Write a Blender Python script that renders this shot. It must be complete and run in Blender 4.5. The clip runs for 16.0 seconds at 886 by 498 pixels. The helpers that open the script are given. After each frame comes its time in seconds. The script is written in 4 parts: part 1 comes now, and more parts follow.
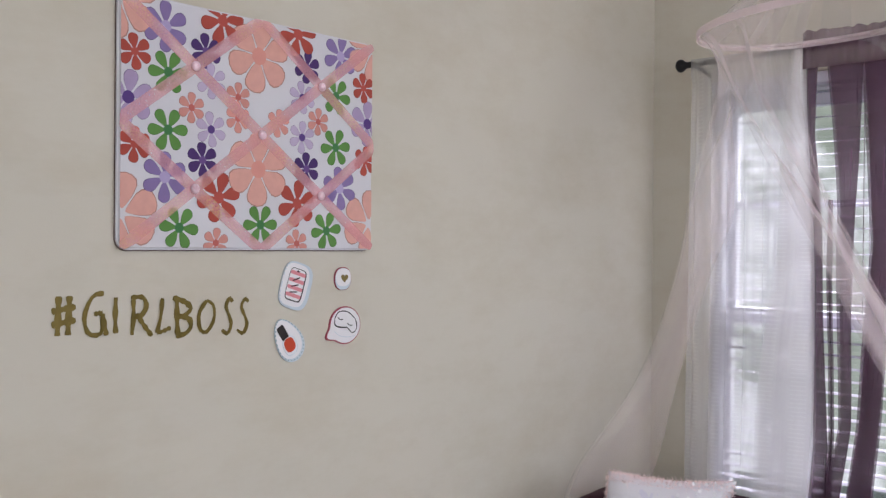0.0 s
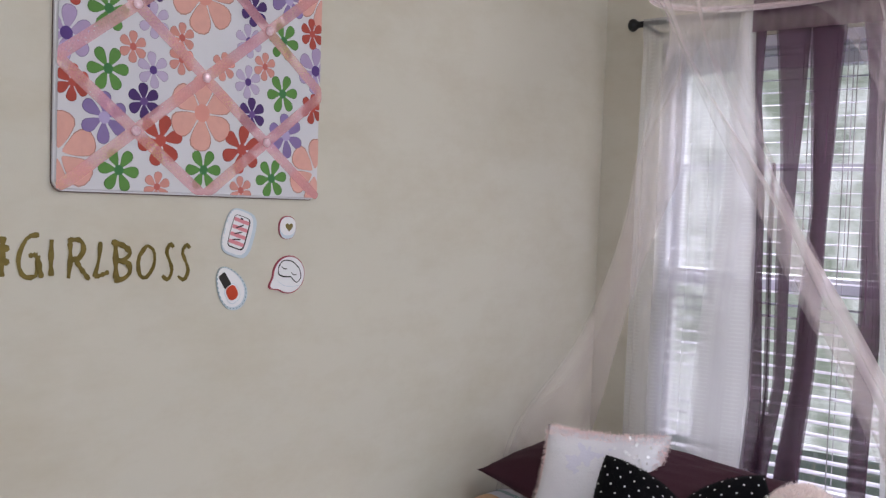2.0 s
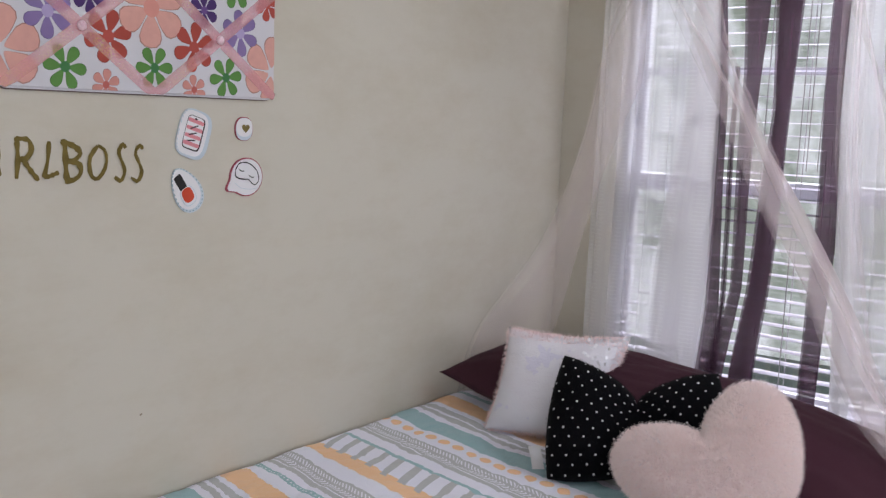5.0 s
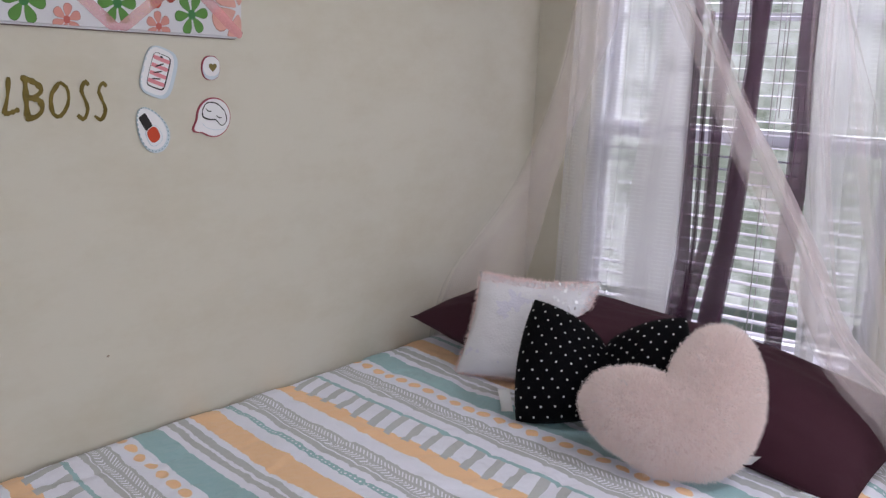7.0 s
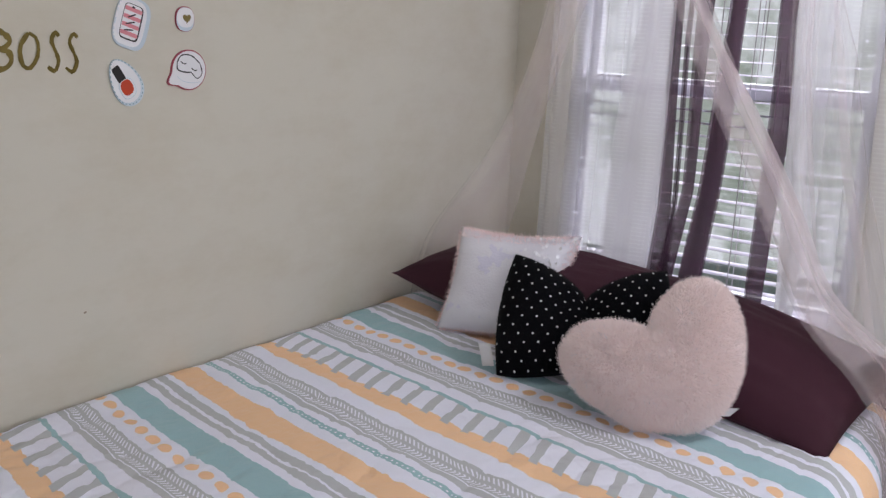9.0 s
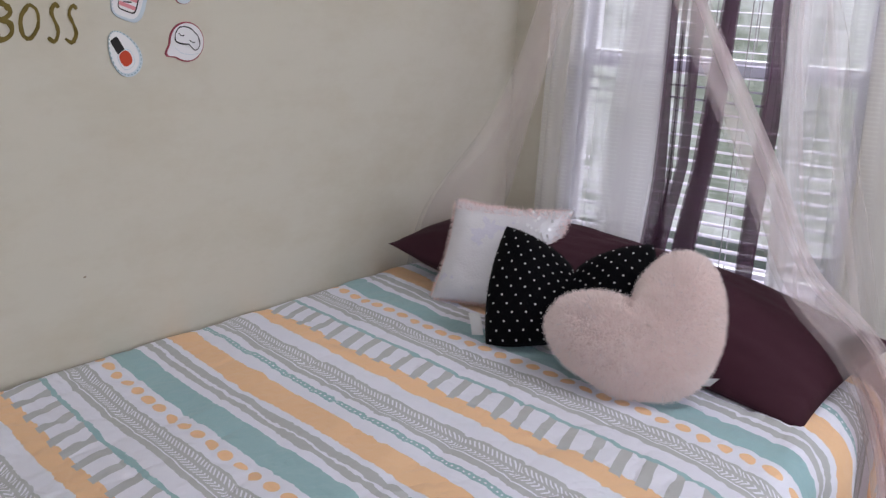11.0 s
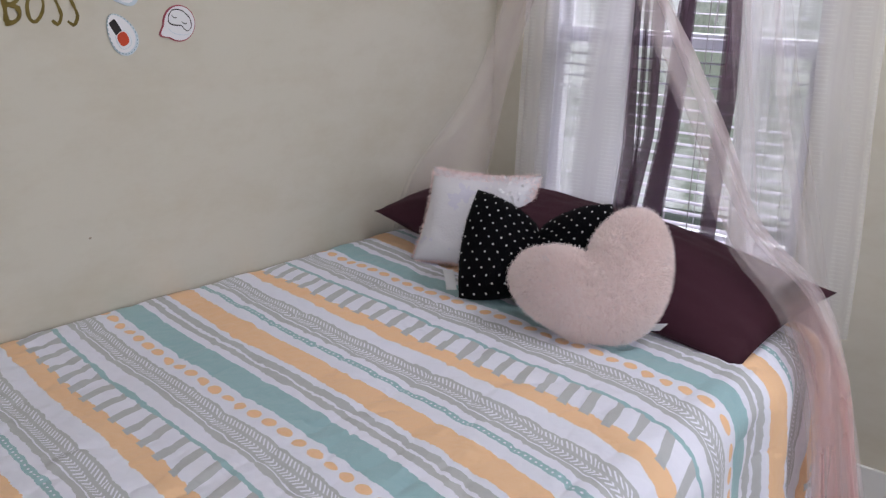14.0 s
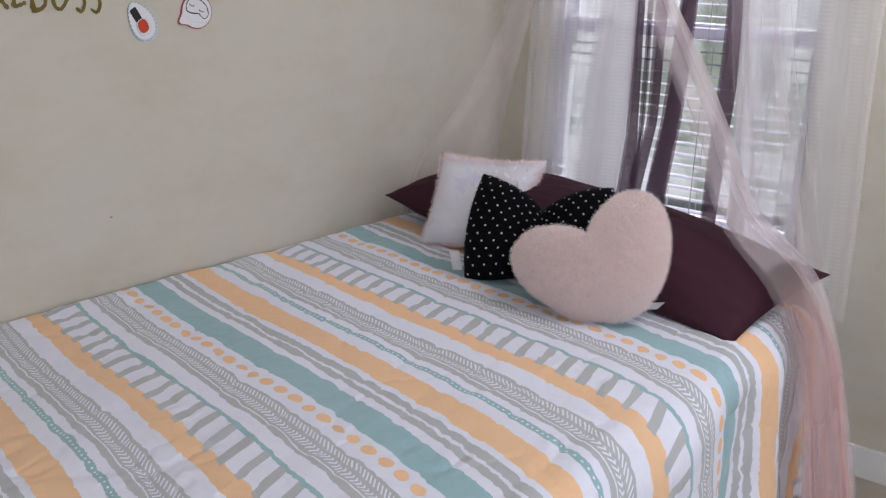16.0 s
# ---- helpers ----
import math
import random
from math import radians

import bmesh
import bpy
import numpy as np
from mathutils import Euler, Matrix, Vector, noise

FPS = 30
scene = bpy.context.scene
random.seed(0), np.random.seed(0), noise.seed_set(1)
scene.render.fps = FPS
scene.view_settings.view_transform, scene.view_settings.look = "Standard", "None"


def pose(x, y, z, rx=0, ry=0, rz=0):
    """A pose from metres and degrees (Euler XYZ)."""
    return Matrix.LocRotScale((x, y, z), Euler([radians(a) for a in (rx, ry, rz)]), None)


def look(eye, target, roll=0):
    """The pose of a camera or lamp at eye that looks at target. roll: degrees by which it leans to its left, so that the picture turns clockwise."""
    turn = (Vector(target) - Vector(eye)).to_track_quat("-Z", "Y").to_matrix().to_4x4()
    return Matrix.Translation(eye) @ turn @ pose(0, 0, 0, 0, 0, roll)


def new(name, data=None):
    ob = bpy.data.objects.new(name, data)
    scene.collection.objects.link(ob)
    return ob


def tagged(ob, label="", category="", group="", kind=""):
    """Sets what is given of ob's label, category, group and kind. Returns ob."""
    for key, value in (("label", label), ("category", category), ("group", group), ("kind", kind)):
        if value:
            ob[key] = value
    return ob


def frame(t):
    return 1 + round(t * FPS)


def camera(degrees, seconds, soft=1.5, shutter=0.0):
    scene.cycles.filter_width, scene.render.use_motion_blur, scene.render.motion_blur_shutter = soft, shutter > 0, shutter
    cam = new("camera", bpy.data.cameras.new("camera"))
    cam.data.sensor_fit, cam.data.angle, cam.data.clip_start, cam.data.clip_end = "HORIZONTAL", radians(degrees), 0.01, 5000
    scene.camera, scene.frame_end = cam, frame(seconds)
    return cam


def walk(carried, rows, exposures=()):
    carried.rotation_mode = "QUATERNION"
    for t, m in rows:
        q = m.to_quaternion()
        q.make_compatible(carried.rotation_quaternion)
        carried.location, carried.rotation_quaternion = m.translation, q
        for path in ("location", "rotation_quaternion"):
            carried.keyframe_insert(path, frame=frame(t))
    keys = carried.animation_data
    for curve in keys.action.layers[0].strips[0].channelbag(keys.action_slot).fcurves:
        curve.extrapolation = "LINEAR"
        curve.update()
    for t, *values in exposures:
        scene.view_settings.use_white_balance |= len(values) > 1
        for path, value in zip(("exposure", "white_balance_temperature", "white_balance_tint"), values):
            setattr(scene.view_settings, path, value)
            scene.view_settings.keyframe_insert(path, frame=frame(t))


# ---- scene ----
cam = camera(50.9, 16.0, soft=1.35)
PATH = [
    (0, (-2.704, -1.567, 1.489), (-1.236, -0.209, 1.479), 0.5),
    (0.5, (-2.702, -1.566, 1.49), (-1.215, -0.229, 1.47), 0.7),
    (1, (-2.7, -1.566, 1.483), (-1.195, -0.249, 1.448), 1.2),
    (1.5, (-2.696, -1.57, 1.478), (-1.172, -0.276, 1.412), 2.0),
    (2, (-2.692, -1.569, 1.474), (-1.154, -0.294, 1.378), 2.0),
    (2.5, (-2.687, -1.571, 1.469), (-1.137, -0.313, 1.346), 1.9),
    (3, (-2.681, -1.572, 1.467), (-1.123, -0.328, 1.308), 2.1),
    (3.5, (-2.674, -1.573, 1.461), (-1.112, -0.338, 1.27), 2.2),
    (6, (-2.67, -1.575, 1.445), (-1.092, -0.393, 1.108), 2.3),
    (6.5, (-2.663, -1.581, 1.437), (-1.079, -0.413, 1.078), 2.6),
    (7, (-2.657, -1.583, 1.436), (-1.067, -0.431, 1.052), 2.7),
    (7.5, (-2.653, -1.58, 1.43), (-1.057, -0.445, 1.024), 2.7),
    (8, (-2.65, -1.576, 1.429), (-1.052, -0.452, 1.002), 2.8),
    (8.5, (-2.648, -1.578, 1.427), (-1.049, -0.461, 0.983), 2.6),
    (9, (-2.643, -1.585, 1.422), (-1.046, -0.474, 0.956), 2.7),
    (11.5, (-2.661, -1.681, 1.428), (-1.096, -0.551, 0.904), 3.1),
    (12, (-2.681, -1.712, 1.428), (-1.117, -0.58, 0.903), 2.8),
    (12.5, (-2.699, -1.748, 1.427), (-1.141, -0.611, 0.901), 2.7),
    (13, (-2.716, -1.787, 1.425), (-1.162, -0.649, 0.887), 2.5),
    (13.5, (-2.733, -1.818, 1.424), (-1.183, -0.678, 0.877), 2.3),
    (14, (-2.75, -1.85, 1.422), (-1.205, -0.704, 0.872), 2.2),
    (14.5, (-2.764, -1.872, 1.423), (-1.226, -0.718, 0.872), 2.3),
    (15, (-2.778, -1.892, 1.421), (-1.247, -0.73, 0.868), 2.3),
    (15.5, (-2.793, -1.909, 1.42), (-1.266, -0.745, 0.861), 2.3),
    (16, (-2.809, -1.92, 1.418), (-1.286, -0.754, 0.852), 2.3),
]
walk(cam, [(t, look(eye, target, roll)) for t, eye, target, roll in PATH],
     exposures=((0.0, 0.06), (3.5, -0.06), (7.0, -0.13), (16.0, -0.15)))

# ---- world, sun, daylight ----
world = bpy.data.worlds.new("sky")
world.use_nodes = True
scene.world = world
sky = world.node_tree.nodes.new("ShaderNodeTexSky")
sky.sky_type, sky.sun_disc = "NISHITA", False
sky.sun_elevation, sky.sun_rotation = radians(50), radians(60)
world.node_tree.links.new(sky.outputs["Color"], world.node_tree.nodes["Background"].inputs["Color"])
world.node_tree.nodes["Background"].inputs["Strength"].default_value = 0.15
sun = bpy.data.lights.new("sun", "SUN")
sun.energy, sun.angle, sun.color = 4.0, radians(12), (1.0, 0.96, 0.9)
new("sun", sun).matrix_world = look((6, -2, 7), (0, -0.5, 1))
# added fill lamp in the unseen wall behind the camera, tinted like daylight
SIDE = bpy.data.lights.new("side_fill_light", "AREA")
SIDE.shape, SIDE.size, SIDE.size_y, SIDE.energy, SIDE.color = "RECTANGLE", 1.7, 1.15, 34.0, (0.86, 0.87, 1.0)
new("side_fill_light", SIDE).matrix_world = look((-1.35, -4.62, 1.8), (-1.0, -1.6, 3.0))
# and a second fill lamp, added in the unseen end wall
END = bpy.data.lights.new("end_fill_light", "AREA")
END.shape, END.size, END.size_y, END.energy, END.color = "RECTANGLE", 1.5, 1.15, 42.0, (0.86, 0.875, 1.0)
new("end_fill_light", END).matrix_world = look((-4.22, -3.2, 1.8), (-1.3, -1.0, 2.6))
# bright open sky above the trees, outside the head window
OVER = bpy.data.lights.new("open_sky", "AREA")
OVER.shape, OVER.size, OVER.size_y, OVER.energy, OVER.color = "RECTANGLE", 3.0, 1.6, 255.0, (0.90, 0.90, 1.0)
new("open_sky", OVER).matrix_world = look((1.35, -0.67, 3.15), (0, -0.67, 1.35))


# ---- node helper ----
class E:
    """A value socket that can be used in sums, products and comparisons."""

    def __init__(self, nt, socket):
        self.nt, self.s = nt, socket

    def op(self, kind, *others):
        n = self.nt.nodes.new("ShaderNodeMath")
        n.operation = kind
        for k, v in enumerate((self, *others)):
            if isinstance(v, E):
                self.nt.links.new(v.s, n.inputs[k])
            else:
                n.inputs[k].default_value = v
        return E(self.nt, n.outputs[0])

    def __add__(self, o): return self.op("ADD", o)
    def __sub__(self, o): return self.op("SUBTRACT", o)
    def __mul__(self, o): return self.op("MULTIPLY", o)
    def __truediv__(self, o): return self.op("DIVIDE", o)
    def over(self, o): return self.op("GREATER_THAN", o)
    def under(self, o): return self.op("LESS_THAN", o)
    def mod(self, o): return self.op("FLOORED_MODULO", o)
    def size(self): return self.op("ABSOLUTE")
    def top(self, o): return self.op("MAXIMUM", o)
    def band(self, a, b): return self.over(a) * self.under(b)


class Mat:
    """A node material with a Principled surface."""

    def __init__(self, name, color=(0.8, 0.8, 0.8), rough=0.8, metal=0.0, sheen=0.0, spec=0.3):
        self.m = bpy.data.materials.new(name)
        self.m.use_nodes = True
        self.nt = self.m.node_tree
        self.b = self.nt.nodes["Principled BSDF"]
        self.out = self.nt.nodes["Material Output"]
        self.b.inputs["Base Color"].default_value = (*color, 1)
        self.b.inputs["Roughness"].default_value = rough
        self.b.inputs["Metallic"].default_value = metal
        self.b.inputs["Sheen Weight"].default_value = sheen
        self.b.inputs["Specular IOR Level"].default_value = spec

    def node(self, kind):
        return self.nt.nodes.new(kind)

    def link(self, a, b):
        self.nt.links.new(a.s if isinstance(a, E) else a, b)

    def coord(self, which):
        return self.node("ShaderNodeTexCoord").outputs[which]

    def split(self, socket):
        n = self.node("ShaderNodeSeparateXYZ")
        self.link(socket, n.inputs[0])
        return [E(self.nt, o) for o in n.outputs]

    def join(self, x, y, z=0.0):
        n = self.node("ShaderNodeCombineXYZ")
        for k, v in enumerate((x, y, z)):
            if isinstance(v, E):
                self.link(v, n.inputs[k])
            else:
                n.inputs[k].default_value = v
        return n.outputs[0]

    def noise(self, scale, detail=3.0, rough=0.5, vector=None, stretch=None):
        n = self.node("ShaderNodeTexNoise")
        n.inputs["Scale"].default_value, n.inputs["Detail"].default_value, n.inputs["Roughness"].default_value = scale, detail, rough
        v = vector if vector is not None else self.coord("Object")
        if stretch:
            mp = self.node("ShaderNodeMapping")
            mp.inputs["Scale"].default_value = stretch
            self.link(v, mp.inputs["Vector"])
            v = mp.outputs[0]
        self.link(v, n.inputs["Vector"])
        return E(self.nt, n.outputs["Fac"])

    def mix(self, f, a, b):
        n = self.node("ShaderNodeMix")
        n.data_type = "RGBA"
        for v, k in ((f, 0), (a, 6), (b, 7)):
            if isinstance(v, E):
                self.link(v, n.inputs[k])
            elif isinstance(v, tuple):
                n.inputs[k].default_value = (*v, 1)
            elif isinstance(v, (int, float)):
                n.inputs[k].default_value = v
            else:
                self.link(v, n.inputs[k])
        return n.outputs[2]

    def color(self, socket):
        self.link(socket, self.b.inputs["Base Color"])

    def bump(self, height, strength=0.3, distance=0.002):
        n = self.node("ShaderNodeBump")
        n.inputs["Strength"].default_value, n.inputs["Distance"].default_value = strength, distance
        self.link(height, n.inputs["Height"])
        self.link(n.outputs[0], self.b.inputs["Normal"])

    def random(self, island=False):
        if island:
            return E(self.nt, self.node("ShaderNodeNewGeometry").outputs["Random Per Island"])
        return E(self.nt, self.node("ShaderNodeObjectInfo").outputs["Random"])


def cloth(name, a, b, rough=0.85, sheen=0.2, weave=900, bump=0.25):
    """Woven cloth that drifts between two close colours, with a fine weave."""
    m = Mat(name, a, rough, sheen=sheen)
    m.color(m.mix(m.noise(7, 4), a, b))
    m.bump(m.noise(weave, 1) + m.noise(40, 3) * 2.0, bump, 0.001)
    return m.m


def plain(name, a, b, rough=0.5, metal=0.0, scale=30, bump=0.1):
    """Paint, plastic or metal with slight drift of tone and fine relief."""
    m = Mat(name, a, rough, metal)
    m.color(m.mix(m.noise(scale, 4), a, b))
    m.bump(m.noise(scale * 8, 3), bump, 0.001)
    return m.m


def sheer(name, color, alpha, threads=0.0, dashes=False, bands=0.0, doubled=0.0, through_=0.45, fade=0.0):
    """Thin see-through cloth: part of the light passes straight, part is scattered to both sides."""
    m = Mat(name, color)
    u, v, _ = m.split(m.coord("UV"))
    cover = m.noise(1.0, 3, 0.6, m.join(u * 60, v * 2)) * threads + (alpha - threads * 0.5)
    if bands:
        cover = cover + (m.noise(1.0, 2, 0.5, m.join(u * 11, v * 0.7)) - 0.5) * bands
    if doubled:
        cover = cover + m.noise(1.0, 0, 0.5, m.join(u * 3.2, v * 0.4)).over(0.5) * doubled + m.noise(1.0, 0, 0.5, m.join(u * 6.5 + 5, v * 0.5)).over(0.56) * doubled
    if dashes:
        row = v.mod(0.012).under(0.0035)
        col = (u.mod(0.075)).under(0.034)
        cover = cover + row * col * 0.025 + v.mod(0.0024).under(0.0011) * 0.03
    if fade:             # fewer layers towards the top
        cover = cover * (v / fade).op("MINIMUM", 1.0)
    cover = cover.op("MINIMUM", 0.97).top(0.0)
    m.nt.nodes.remove(m.b)
    d, t, tr = m.node("ShaderNodeBsdfDiffuse"), m.node("ShaderNodeBsdfTranslucent"), m.node("ShaderNodeBsdfTransparent")
    d.inputs[0].default_value = t.inputs[0].default_value = (*color, 1)
    half, whole = m.node("ShaderNodeMixShader"), m.node("ShaderNodeMixShader")
    half.inputs[0].default_value = through_
    m.link(d.outputs[0], half.inputs[1])
    m.link(t.outputs[0], half.inputs[2])
    m.link(cover, whole.inputs[0])
    m.link(tr.outputs[0], whole.inputs[1])
    m.link(half.outputs[0], whole.inputs[2])
    m.link(whole.outputs[0], m.out.inputs["Surface"])
    return m.m


def folded_cotton(name, a, b, rough=0.85, sheen=0.0):
    """Smooth cotton with soft pulled folds."""
    m = Mat(name, a, rough, sheen=sheen)
    m.color(m.mix(m.noise(5, 4), a, b))
    pull = (m.noise(4.5, 3, 0.5, stretch=(1.6, 0.7, 1)) - 0.5).size().op("MINIMUM", 0.14) * 6.0
    m.bump(m.noise(900, 1) * 0.15 + m.noise(18, 3) + pull, 0.45, 0.006)
    return m.m


# ---- materials ----
def wall_paint():
    m = Mat("wall_paint", (0.56, 0.53, 0.455), 0.55, spec=0.25)
    big, small = m.noise(0.9, 3), m.noise(14, 5, 0.6)
    c = m.mix(big, (0.545, 0.512, 0.428), (0.595, 0.560, 0.475))
    smear = (m.noise(2.2, 5, 0.7, stretch=(1, 1, 2)) - 0.45).top(0.0) * 1.7
    c = m.mix(smear, c, (0.45, 0.39, 0.28))
    m.color(c)
    m.bump(m.noise(260, 3) + small, 0.12, 0.001)
    return m.m


def carpet_stuff():
    m = Mat("carpet", (0.42, 0.36, 0.27), 0.95, sheen=0.3)
    m.color(m.mix(m.noise(180, 3), (0.26, 0.21, 0.15), (0.40, 0.34, 0.26)))
    m.bump(m.noise(400, 3), 0.8, 0.004)
    return m.m


def printed_comforter():
    """Printed cotton: bands of orange, teal and grey across the bed on white, repeated every 0.695 m."""
    m = Mat("printed_comforter", (0.8, 0.8, 0.82), 0.8, sheen=0.15)
    u, v, _ = m.split(m.coord("UV"))
    wob = m.noise(1.0, 3, 0.55, m.join(u * 5, v * 7)) - 0.5
    fine = m.noise(1.0, 2, 0.5, m.join(u * 60, v * 60)) - 0.5
    p = (u + wob * 0.010 + fine * 0.004 + 1.894).mod(0.695)
    edge = p + fine * 0.008
    white, grey, teal, orange = (0.85, 0.85, 0.935), (0.49, 0.50, 0.51), (0.33, 0.51, 0.54), (0.88, 0.57, 0.33)
    paper = m.noise(90, 3)
    c = m.mix(paper, white, (0.81, 0.81, 0.90))
    tooth = (v + p * 0.25 + wob * 0.012).mod(0.056)
    # orange fringe with grey teeth that reach to a thin teal line
    fringe = (tooth - 0.010).size().under(0.011)
    c = m.mix(edge.band(0.002, 0.050) + fringe * p.band(0.048, 0.060), c, orange)
    c = m.mix(fringe * p.band(0.040, 0.127), c, grey)
    c = m.mix(edge.band(0.124, 0.135), c, teal)
    # grey feather bands with white hatching
    for a, b in ((0.170, 0.238), (0.582, 0.652)):
        mid = (a + b) / 2
        c = m.mix(edge.band(a, b), c, grey)
        hatch = ((v + (p - mid).size() * 0.9).mod(0.0105)).under(0.0042)
        rows = (p - mid - 0.008).size().band(0.004, 0.019)
        c = m.mix(hatch * rows + (p - a - 0.016 + wob * 0.01).size().under(0.0016), c, white)
    # row of orange dots
    dv = ((v + wob * 0.01).mod(0.046) - 0.023) / 0.0165
    du = (p - 0.273) / 0.0125
    c = m.mix((dv * dv + du * du).under(1.0), c, orange)
    c = m.mix(edge.band(0.300, 0.366), c, teal)
    # two brushed grey lines
    c = m.mix((edge + wob * 0.012).band(0.387, 0.404), c, grey)
    c = m.mix((edge - wob * 0.012).band(0.413, 0.433), c, grey)
    c = m.mix(edge.band(0.450, 0.514), c, orange)
    # teal line with white dots
    c = m.mix(edge.band(0.547, 0.563), c, teal)
    dv, du = (v.mod(0.013) - 0.0065) / 0.0024, (p - 0.555) / 0.0024
    c = m.mix((dv * dv + du * du).under(1.0), c, white)
    m.color(c)
    crease = (m.noise(5.5, 3, 0.55, stretch=(1, 1.6, 1)) - 0.5).size().op("MINIMUM", 0.10) * 10.0
    crease2 = (m.noise(13, 2, 0.5, stretch=(1.7, 1, 1)) - 0.5).size().op("MINIMUM", 0.12) * 4.0
    m.bump(m.noise(1100, 1) * 0.12 + m.noise(16, 4) * 0.7 + crease * 1.0 + crease2 * 0.5, 0.6, 0.0055)
    return m.m


def dotted_velvet():
    m = Mat("black_dotted_velvet", (0.004, 0.004, 0.005), 0.95, sheen=0.0, spec=0.1)
    u, v, _ = m.split(m.coord("UV"))
    row = (v / 0.0215).op("FLOOR")
    du = ((u + row * 0.0135).mod(0.032) - 0.0135) / 0.0023
    dv = (v.mod(0.0215) - 0.01075) / 0.0024
    m.color(m.mix((du * du + dv * dv).under(1.0), (0.003, 0.003, 0.004), (0.72, 0.72, 0.72)))
    m.bump(m.noise(700, 2), 0.5, 0.001)
    return m.m


def sequin_satin():
    m = Mat("pearl_sequin_cloth", (0.72, 0.7, 0.74), 0.42, spec=0.5)
    tint = m.noise(9, 3, 0.6)
    c = m.mix(tint, (0.70, 0.66, 0.70), (0.74, 0.74, 0.77))
    c = m.mix(m.noise(6, 4, 0.65).over(0.62) * 0.35, c, (0.55, 0.52, 0.72))
    m.color(c)
    vo = m.node("ShaderNodeTexVoronoi")
    vo.inputs["Scale"].default_value = 190
    m.link(m.coord("UV"), vo.inputs["Vector"])
    m.bump(E(m.nt, vo.outputs["Distance"]), 0.35, 0.002)
    return m.m


def fur(name, a, b):
    m = Mat(name, a, 0.75, sheen=0.35)
    m.color(m.mix(m.random(island=True), a, b))
    t, half = m.node("ShaderNodeBsdfTranslucent"), m.node("ShaderNodeMixShader")
    t.inputs[0].default_value = (*b, 1)
    half.inputs[0].default_value = 0.30
    m.link(m.b.outputs[0], half.inputs[1])
    m.link(t.outputs[0], half.inputs[2])
    m.link(half.outputs[0], m.out.inputs["Surface"])
    return m.m


def gold_foil():
    m = Mat("gold_foil", (0.25, 0.18, 0.05), 0.38, 0.75)
    m.color(m.mix(m.noise(45, 4, 0.6), (0.10, 0.075, 0.02), (0.25, 0.19, 0.06)))
    m.link(m.noise(60, 3) * 0.3 + 0.25, m.b.inputs["Roughness"])
    return m.m


def ribbon_sheen():
    m = Mat("pink_glitter_ribbon", (0.88, 0.46, 0.48), 0.3, spec=0.6)
    patch = (m.noise(7, 2) - 0.42).top(0.0) * 4.0
    g = m.noise(520, 2).over(0.52) * patch.op("MINIMUM", 1.0)
    c = m.mix(g * 0.9, (0.86, 0.38, 0.42), (0.98, 0.70, 0.28))
    m.color(c)
    m.bump(m.noise(500, 2), 0.5, 0.001)
    tr, mix = m.node("ShaderNodeBsdfTransparent"), m.node("ShaderNodeMixShader")
    m.link(m.noise(300, 2) * 0.3 + 0.27, mix.inputs[0])
    m.link(tr.outputs[0], mix.inputs[1])
    m.link(m.b.outputs[0], mix.inputs[2])
    m.link(mix.outputs[0], m.out.inputs["Surface"])
    return m.m


def outdoors():
    """Far trees out of focus with pale sky between them."""
    m = Mat("outdoor_distance")
    m.nt.nodes.remove(m.b)
    e = m.node("ShaderNodeEmission")
    big, mid = m.noise(0.9, 2, 0.5), m.noise(3.2, 3, 0.6)
    c = m.mix(mid, (0.20, 0.235, 0.20), (0.56, 0.60, 0.56))
    x, y, z = m.split(m.coord("Object"))
    clearing = ((y - 1.35) * 0.55).top(0.0).op("MINIMUM", 0.12)
    f = (big * 0.5 + mid * 0.6 - 0.51 + clearing) * 6.0
    c = m.mix(f.op("MINIMUM", 1.0).top(0.0), c, (0.92, 0.92, 1.0))
    m.link(c, e.inputs[0])
    e.inputs[1].default_value = 0.93
    m.link(e.outputs[0], m.out.inputs["Surface"])
    return m.m


def glass():
    m = Mat("window_glass", (1, 1, 1), 0.02)
    m.nt.nodes.remove(m.b)
    tr, g, mix = m.node("ShaderNodeBsdfTransparent"), m.node("ShaderNodeBsdfGlossy"), m.node("ShaderNodeMixShader")
    tr.inputs[0].default_value = (0.95, 0.97, 0.96, 1)
    g.inputs["Roughness"].default_value = 0.03
    mix.inputs[0].default_value = 0.06
    m.link(tr.outputs[0], mix.inputs[1])
    m.link(g.outputs[0], mix.inputs[2])
    m.link(mix.outputs[0], m.out.inputs["Surface"])
    return m.m


def lit_glass():
    m = Mat("lit_frosted_glass", (0.9, 0.9, 0.9), 0.4)
    m.b.inputs["Emission Color"].default_value = (0.88, 0.895, 1.0, 1)
    m.b.inputs["Emission Strength"].default_value = 32.0
    return m.m


WALL, CARPET, COMFORTER = wall_paint(), carpet_stuff(), printed_comforter()
CEIL = plain("ceiling_paint", (0.86, 0.855, 0.84), (0.82, 0.815, 0.80), 0.8)
TRIM = plain("white_trim_paint", (0.74, 0.73, 0.71), (0.68, 0.67, 0.65), 0.4)
SASH = plain("window_vinyl", (0.60, 0.60, 0.62), (0.55, 0.55, 0.57), 0.4)
SLAT = plain("blind_slat", (0.72, 0.70, 0.785), (0.66, 0.64, 0.725), 0.4)
CORD = plain("blind_cord", (0.5, 0.48, 0.5), (0.42, 0.4, 0.42), 0.8)
BLACK = plain("black_metal", (0.012, 0.012, 0.013), (0.02, 0.02, 0.02), 0.4, 0.3)
GLASS, OUT, LAMP = glass(), outdoors(), lit_glass()
